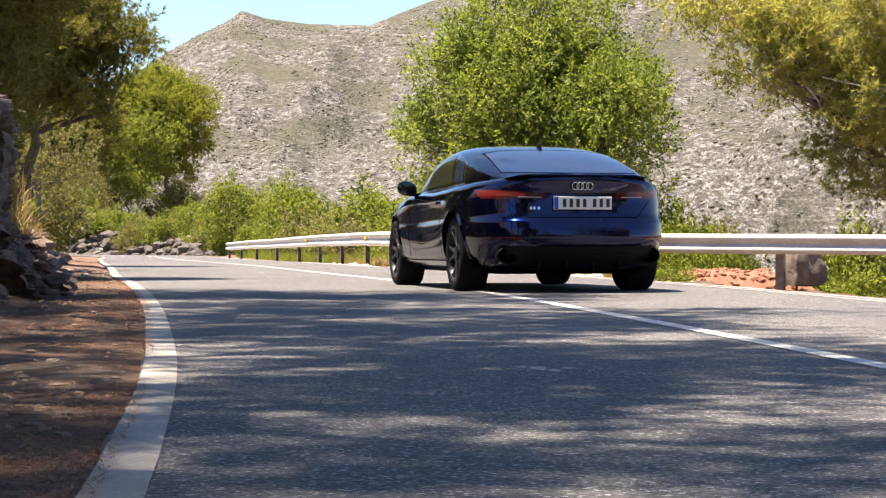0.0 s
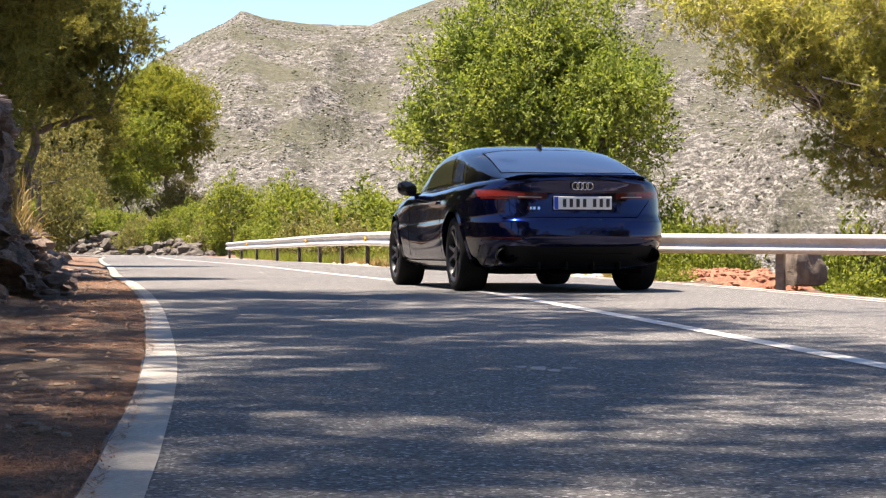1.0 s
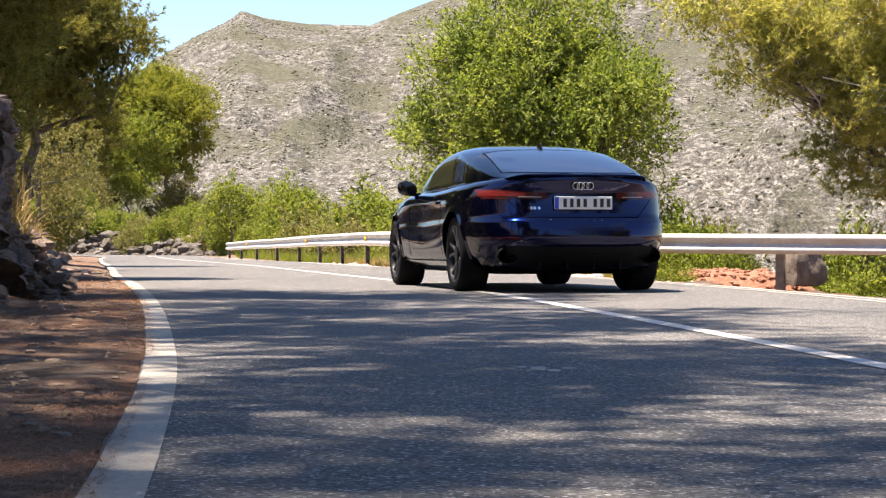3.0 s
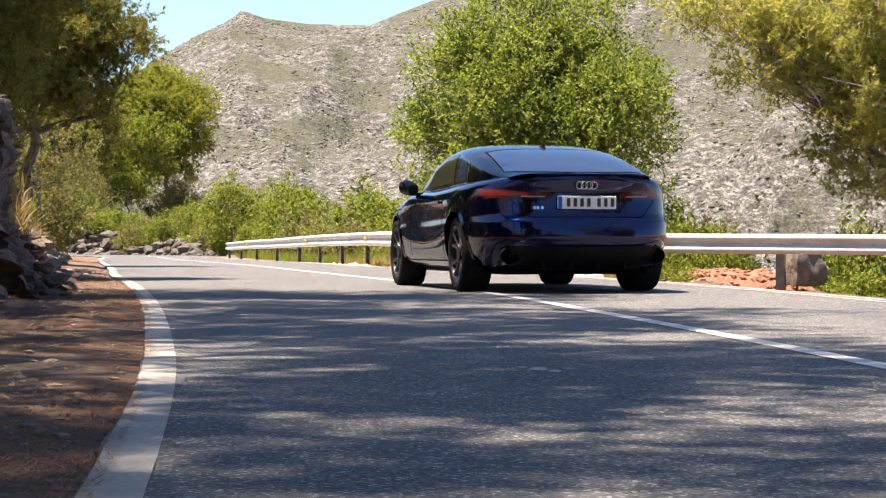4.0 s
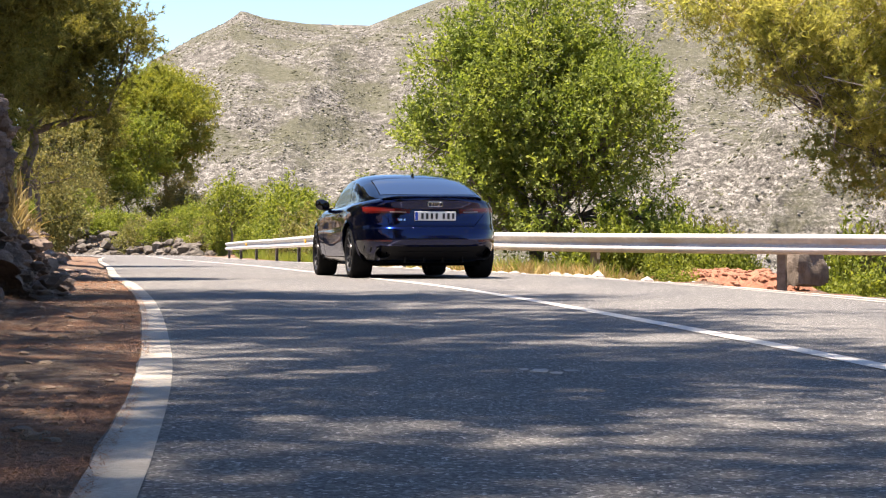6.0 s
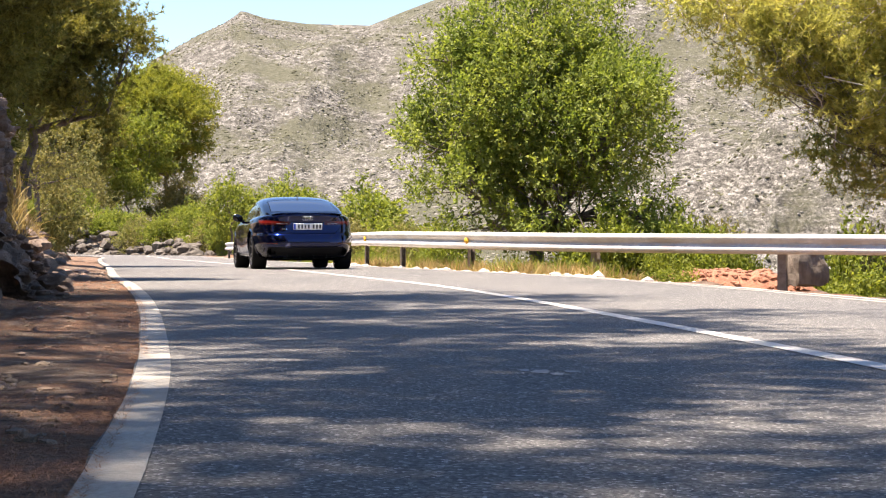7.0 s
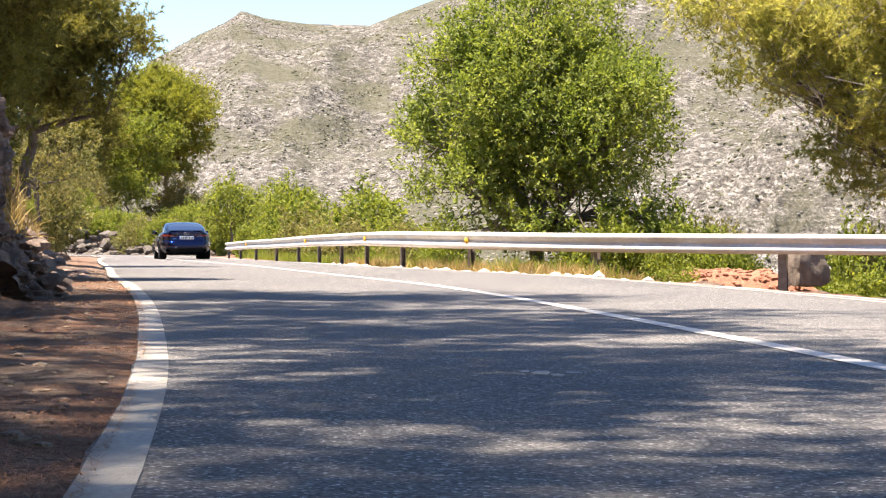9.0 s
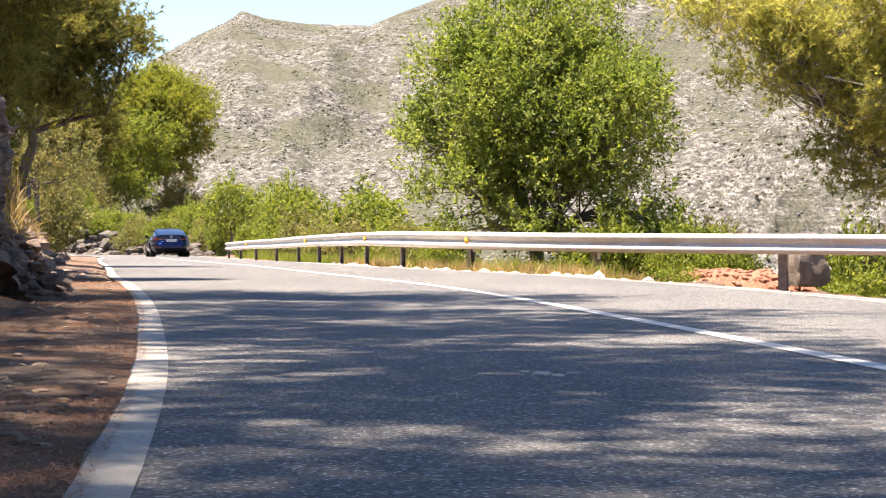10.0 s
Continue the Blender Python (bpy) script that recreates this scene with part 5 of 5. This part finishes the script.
def lathe(profile, seg=48):
    """Spins (x, r) round the x axis."""
    V, F = [], []
    for x, r in profile:
        for k in range(seg):
            an = 2 * math.pi * k / seg
            V.append((x, r * math.cos(an), r * math.sin(an)))
    for i in range(len(profile) - 1):
        for k in range(seg):
            F.append((i * seg + k, i * seg + (k + 1) % seg, (i + 1) * seg + (k + 1) % seg, (i + 1) * seg + k))
    return raw_mesh("lathe", V, F)


def build_wheel(parent, side):
    """A wheel whose outer face looks towards side (-1 or 1); axle along x."""
    wheel = new("wheel")
    wheel.parent = parent
    s = side
    tyre = lathe([(s * x, r) for x, r in [(-0.13, 0.255), (-0.137, 0.29), (-0.13, 0.322), (-0.11, 0.336), (-0.06, 0.338), (0.06, 0.338), (0.11, 0.336), (0.13, 0.322), (0.137, 0.29), (0.128, 0.257), (0.1, 0.252)]])
    put("tyre", smooth(tyre, 50), RUBBER, wheel, "black low-profile tyre")
    barrel = lathe([(s * x, r) for x, r in [(0.128, 0.259), (0.132, 0.25), (0.118, 0.238), (0.02, 0.225), (-0.12, 0.235)]])
    rim = put("rim", smooth(barrel, 50), RIM_DARK, wheel, "anthracite multi-spoke alloy rim")
    for k in range(5):
        for twist in (-1, 1):
            bm = bmesh.new()
            rows = []
            for r, wd, xo in ((0.055, 0.05, 0.095), (0.12, 0.036, 0.1), (0.19, 0.032, 0.108), (0.246, 0.045, 0.12)):
                an = 2 * math.pi * k / 5 + twist * (0.10 + (r - 0.05) * 0.85)
                ca, sa = math.cos(an), math.sin(an)
                rows.append([bm.verts.new((s * xx, r * ca - t * sa, r * sa + t * ca)) for xx, t in ((xo - 0.03, -wd / 2), (xo, -wd / 2 * 0.75), (xo, wd / 2 * 0.75), (xo - 0.03, wd / 2))])
            for a, b in zip(rows, rows[1:]):
                for j in range(4):
                    bm.faces.new((a[j], a[(j + 1) % 4], b[(j + 1) % 4], b[j]))
            bmesh.ops.recalc_face_normals(bm, faces=bm.faces)
            part("spoke", bm, SPOKE, rim)
    bm = drum(0.065, s * 0.06, s * 0.112, 0, 0, 24)
    bmesh.ops.bevel(bm, geom=bm.edges[:], offset=0.004, segments=1, affect="EDGES")
    part("hub", bm, RIM_DARK, rim)
    part("brake_disc", drum(0.19, s * 0.0, s * 0.03, 0, 0, 40), SATIN, wheel, "grey steel brake disc")
    return wheel


def build_car():
    car = thing("car", "dark metallic blue two-door sports coupe with tinted rear glass", "car")
    wells = []
    for y in (0.0, 2.766):
        for s in (-1, 1):
            wells.append(drum(0.372, s * 0.56, s * 1.2, y, 0.345, 56))
    body = put("body", smooth(carve(lower_body(), wells), 38), CAR_BLUE, car)
    # greenhouse
    bm = cabin_patch(lambda u, v: cabin_point(-0.86 + 3.26 * v, 1 - abs(2 * u - 1), -1 if u < 0.5 else 1), 56, 72, 0.0)
    bmesh.ops.remove_doubles(bm, verts=bm.verts, dist=0.0005)
    part("roof", bm, CAR_BLUE, car, "", 60)
    part("window_seal", cabin_patch(rear_glass(0.011), 28, 20, 0.003), SEAM, car, "black rear window surround", 60)
    part("rear_window", cabin_patch(rear_glass(0.0), 28, 20, 0.006), GLASS, car, "dark tinted rear window", 60)
    part("windscreen", cabin_patch(lambda u, v: cabin_at((2 * u - 1) * (0.58 + 0.08 * v), 1.55 + 0.8 * v), 24, 16, 0.004), GLASS, car, "dark tinted windscreen", 60)
    part("roof_gap", cabin_patch(lambda u, v: cabin_at((2 * u - 1) * 0.585, 0.255 + 0.03 * v - 0.02 * (2 * u - 1) ** 2), 28, 1, 0.005), SEAM, car, "dark gap above the rear window", 60)
    for s in (-1, 1):
        # door glass, quarter glass and the dark surround they sit in
        part("window_frame", cabin_patch(side_glass(s, 0.14, 2.34, 0.03, 0.475), 40, 12, 0.003), GLOSS_BLACK, car, "gloss black window surround", 60)
        part("side_window", cabin_patch(side_glass(s, 0.72, 2.28, 0.06, 0.44), 28, 12, 0.006), SIDE_GLASS, car, "tinted door glass", 60)
        part("quarter_window", cabin_patch(side_glass(s, 0.24, 0.62, 0.06, 0.44), 12, 12, 0.006), GLASS, car, "tinted quarter glass", 60)
        V, F = tube_arrays([([cabin_point(y, 0.015, s) + Vector((s * 0.008, 0, 0.006)) for y in np.linspace(0.1, 2.34, 24)], [0.009] * 24)], 6)
        put("window_trim", smooth(raw_mesh("window_trim", V, F), 60), GLOSS_BLACK, car)
        # mirror: arm and housing
        mir = new("mirror")
        mir.parent = car
        bm = bmesh.new()
        bmesh.ops.create_icosphere(bm, subdivisions=3, radius=1)
        for v in bm.verts:
            out = s * v.co.x
            v.co = Vector((v.co.x * 0.1, v.co.y * (0.08 if v.co.y > 0 else 0.035), (abs(v.co.z) ** 0.75 * (1 if v.co.z > 0 else -0.85)) * (0.08 + 0.01 * out) + 0.01 * out))
            v.co += Vector((s * 0.95, 1.95, 0.972))
        part("housing", bm, GLOSS_BLACK, mir, "gloss black mirror housing", 60)
        bm = box(s * 0.8, s * 0.93, 1.93, 2.0, 0.9, 0.93, 0.01)
        part("arm", bm, BLACK, mir)
        # door outline, handle, side sill
        for ya, yb, fa, fb in ((0.5, 0.507, 0.12, 0.97), (1.98, 1.987, 0.1, 0.97)):
            part("shut_line", side_patch(ya, yb, fa, fb, s, 0.0015, 1, 12, 0.002), SEAM, car)
        part("door_handle", side_patch(0.62, 0.82, 0.80, 0.83, s, 0.022, 6, 2, 0.012), CAR_BLUE, car)
        part("side_sill", side_patch(0.42, 2.36, -0.02, 0.1, s, 0.016, 12, 3, 0.012), GLOSS_BLACK, car)
        # wheel-arch lip
        for y0 in (0.0, 2.766):
            bm = bmesh.new()
            rows = []
            for k in range(25):
                an = math.radians(-8 + 196 * k / 24)
                yy, zz = y0 + 0.372 * math.cos(an), 0.345 + 0.372 * math.sin(an)
                f = (zz - SILL) / (float(shoulder(yy)) - SILL)
                yo, zo = y0 + 0.408 * math.cos(an), 0.345 + 0.408 * math.sin(an)
                fo = (zo - SILL) / (float(shoulder(yo)) - SILL)
                rows.append([bm.verts.new((s * (side_x(yy, max(f, 0)) - 0.03), yy, zz)), bm.verts.new((s * (side_x(yy, max(f, 0)) + 0.012), yy, zz)), bm.verts.new((s * (side_x(yo, max(fo, 0)) + 0.002), yo, zo))])
            for a, b in zip(rows, rows[1:]):
                for j in range(2):
                    bm.faces.new((a[j], a[j + 1], b[j + 1], b[j]))
            bmesh.ops.recalc_face_normals(bm, faces=bm.faces)
            part("arch_lip", bm, CAR_BLUE, car)
        # tail lamp: smoked wrap-round lens, red glowing corner, pale strip
        lamp = part("tail_lamp", tail_patch(0, 0, 0, 0, 0.004, 22, 6, 0.01, lambda u, v: (s * (0.31 + 0.53 * u), 0.835 + 0.028 * u - (0.024 + 0.02 * u) + v * (0.05 + 0.035 * u))), DARK_LENS, car, "smoked red wrap-round tail lamp")
        part("lamp_corner", tail_patch(0, 0, 0, 0, 0.009, 10, 4, 0.006, lambda u, v: (s * (0.5 + 0.335 * u), 0.836 + 0.004 * u + v * (0.026 + 0.03 * u))), LAMP_RED, lamp, "red lamp segment")
        part("lamp_strip", tail_patch(0, 0, 0, 0, 0.009, 10, 2, 0.005, lambda u, v: (s * (0.36 + 0.2 * u), 0.824 + 0.004 * u + v * 0.008)), STRIP, lamp, "pale indicator strip")
        part("lower_reflector", tail_patch(0, 0, 0, 0, 0.004, 8, 2, 0.006, lambda u, v: (s * (0.55 + 0.28 * u), 0.455 + 0.012 * u + v * 0.02)), RED_LENS, car, "slim red bumper reflector")
        # exhaust: oval ring and dark throat
        bm = bmesh.new()
        rows = []
        for k in range(32):
            an = 2 * math.pi * k / 32
            row = []
            for rx, rz, yy in ((0.085, 0.06, -0.8), (0.1, 0.078, -0.905), (0.092, 0.07, -0.915), (0.085, 0.062, -0.9), (0.08, 0.054, -0.75)):
                row.append(bm.verts.new((s * 0.64 + rx * math.cos(an), yy, 0.325 + rz * math.sin(an))))
            rows.append(row)
        for k in range(32):
            a, b = rows[k], rows[(k + 1) % 32]
            for j in range(4):
                bm.faces.new((a[j], a[j + 1], b[j + 1], b[j]))
        bm.faces.new([r[4] for r in rows])
        bmesh.ops.recalc_face_normals(bm, faces=bm.faces)
        part("exhaust_pipe", bm, BLACK, car, "oval black exhaust outlet", 50)
        part("bumper_vent", tail_patch(0, 0, 0, 0, 0.003, 6, 4, 0.006, lambda u, v: (s * (0.82 + 0.05 * u), 0.26 + 0.2 * v)), BLACK, car)
    # bumper: dark diffuser with a bright lower bar, shut lines, boot lip
    part("diffuser", tail_patch(0, 0, 0, 0, 0.004, 24, 6, 0.01, lambda u, v: (-0.84 + 1.68 * u, 0.205 + v * (0.205 - 0.02 * abs(2 * u - 1) ** 4))), BLACK, car, "black ribbed lower diffuser")
    for x in (-0.36, -0.12, 0.12, 0.36):
        part("diffuser_fin", box(x - 0.006, x + 0.006, -0.95, -0.8, 0.2, 0.27, 0.003, 1), BLACK, car)
    part("diffuser_bar", tail_patch(-0.46, 0.46, 0.325, 0.335, 0.014, 16, 1, 0.014), BLACK, car, "dark bar across the diffuser")
    part("bumper_crease", tail_patch(0, 0, 0, 0, 0.006, 24, 2, 0.008, lambda u, v: (-0.7 + 1.4 * u, 0.40 + 0.06 * abs(2 * u - 1) ** 6 + v * 0.014)), CAR_BLUE, car)
    part("boot_shut_line", tail_patch(-0.5, 0.5, 0.652, 0.658, 0.0015, 20, 1, 0.002), SEAM, car)
    for s in (-1, 1):
        part("boot_shut_line", tail_patch(0, 0, 0, 0, 0.0015, 1, 10, 0.002, lambda u, v: (s * (0.5 + 0.14 * v + 0.006 * u), 0.655 + 0.15 * v)), SEAM, car)
    bm = bmesh.new()
    rows = []
    for k in range(33):
        x = -0.64 + 1.28 * k / 32
        yt = tail_y(x, 0.98)
        e = 1 - abs(x / 0.64) ** 8
        rows.append([bm.verts.new((x, yt + dy, 0.998 + dz * e)) for dy, dz in ((0.14, 0.0), (0.04, 0.02), (-0.012, 0.03), (-0.016, 0.02), (0.03, -0.02))])
    for a, b in zip(rows, rows[1:]):
        for j in range(4):
            bm.faces.new((a[j], a[j + 1], b[j + 1], b[j]))
        bm.faces.new((a[4], a[0], b[0], b[4]))
    bmesh.ops.recalc_face_normals(bm, faces=bm.faces)
    part("boot_spoiler", bm, CAR_BLUE, car, "slim body-coloured boot lip spoiler", 40)
    # number plate with plain bars for its writing
    plate = part("number_plate", box(-0.26, 0.26, -1.03, -1.016, 0.722, 0.834, 0.004, 1), PLATE_WHITE, car, "white number plate with dark bars")
    part("plate_band", box(-0.258, -0.222, -1.034, -1.03, 0.725, 0.831, 0), PLATE_BLUE, plate, "blue band")
    for x in (-0.165, -0.105, -0.045, 0.015, 0.105, 0.165, 0.225):
        part("plate_bar", box(x - 0.015, x + 0.015, -1.034, -1.03, 0.742, 0.814, 0), PLATE_INK, plate)
    part("plate_recess", tail_patch(-0.36, 0.36, 0.69, 0.86, 0.001, 12, 4, 0.003), CAR_BLUE, car)
    # four-ring emblem and side badge as plain shapes
    badge = new("emblem")
    badge.parent = car
    badge["label"] = "chrome ring emblem"
    for x in (-0.063, -0.021, 0.021, 0.063):
        pts = [(x + 0.031 * math.cos(a), -1.02, 0.925 + 0.031 * math.sin(a)) for a in np.linspace(0, 2 * math.pi, 25)]
        V, F = tube_arrays([(pts, [0.0055] * 25)], 6)
        put("ring", smooth(raw_mesh("ring", V, F), 60), CHROME, badge)
    for x, wd, mt in ((-0.475, 0.012, RED_LENS), (-0.452, 0.022, CHROME), (-0.424, 0.022, CHROME), (-0.385, 0.02, CHROME)):
        part("badge_bar", tail_patch(x - wd / 2, x + wd / 2, 0.722, 0.746, 0.004, 2, 2, 0.004), mt, car)
    # roof aerial
    bm = bmesh.new()
    rows = []
    for k, (y, w, h) in enumerate(((0.32, 0.004, 0.01), (0.36, 0.012, 0.055), (0.43, 0.018, 0.05), (0.52, 0.014, 0.006))):
        z = cabin_at(0.0, y).z - 0.004
        rows.append([bm.verts.new((-w, y, z)), bm.verts.new((-w * 0.35, y, z + h)), bm.verts.new((w * 0.35, y, z + h)), bm.verts.new((w, y, z))])
    for a, b in zip(rows, rows[1:]):
        for j in range(3):
            bm.faces.new((a[j], a[j + 1], b[j + 1], b[j]))
    bm.faces.new(rows[0])
    bm.faces.new(rows[-1])
    bmesh.ops.recalc_face_normals(bm, faces=bm.faces)
    part("aerial", bm, GLOSS_BLACK, car, "black fin aerial")
    # underside
    part("underbody", box(-0.7, 0.7, -0.7, 3.4, 0.16, 0.3, 0.05), SEAM, car)
    part("rear_axle", drum(0.05, -0.7, 0.7, 0.0, 0.3, 16), BLACK, car)
    part("front_axle", drum(0.05, -0.7, 0.7, 2.766, 0.3, 16), BLACK, car)
    return car


car = build_car()
WHEELS = []
for y in (0.0, 2.766):
    for s in (-1, 1):
        spot = (s * 0.785, y, 0.338)
        WHEELS.append((build_wheel(car, s), spot))


def wheel_pose(spot, turn):
    """Rolling forwards turns the wheel about its axle."""
    return pose(*spot, -turn, 0, 0)


# ======== what moves ========
# seconds, x and y of the rear axle
CAR_WAY = [(0, 0.99, 18.60), (2.7, 0.99, 18.60), (3.4, 1, 18.48), (4, 1.01, 18.40), (4.25, 1, 18.43), (4.5, 0.965, 18.65), (4.75, 0.89, 19.11), (5, 0.78, 19.86), (5.25, 0.61, 21.00), (5.5, 0.38, 22.47), (5.75, 0.08, 24.27), (6, -0.31, 26.35), (6.25, -0.78, 28.71), (6.5, -1.34, 31.40), (6.75, -1.98, 34.51), (7, -2.66, 38.07), (7.25, -3.42, 42.02), (7.5, -4.25, 46.34), (7.75, -5.1, 50.82), (8, -5.98, 55.47), (8.5, -7.72, 64.85), (9, -9.4, 74.18), (9.5, -11.25, 84.8), (10, -13.0, 97.0)]
HEADING = [(0.0, 12.4), (5.5, 12.4), (7.0, 11.9), (8.5, 11.0), (10.0, 12.5)]


def car_pose(x, y, t):
    a = float(np.interp(t, [h[0] for h in HEADING], [h[1] for h in HEADING]))
    z0, z1 = float(road_z(y)), float(road_z(y + 2.7))
    return Matrix.Translation((x, y, z0 + 0.012)) @ Matrix.Rotation(radians(a), 4, "Z") @ Matrix.Rotation(math.atan2(z1 - z0, 2.766), 4, "X")


def motions():
    walk(car, [(t, car_pose(x, y, t)) for t, x, y in CAR_WAY])
    ts = np.array([r[0] for r in CAR_WAY])
    run = np.r_[0, np.cumsum([math.hypot(b[1] - a[1], b[2] - a[2]) * (-1 if 2.7 <= a[0] < 4.0 else 1) for a, b in zip(CAR_WAY, CAR_WAY[1:])])]
    for wheel, spot in WHEELS:
        rows, turn, last = [(0.0, wheel_pose(spot, 0.0)), (2.7, wheel_pose(spot, 0.0))], 0.0, 0.0
        for k in range(1, 219):
            t = 2.7 + k / 30
            way = float(np.interp(t, ts, run))
            turn += max(-80.0, min(80.0, math.degrees((way - last) / 0.338)))
            last = way
            rows.append((t, wheel_pose(spot, turn)))
        walk(wheel, rows)


motions()
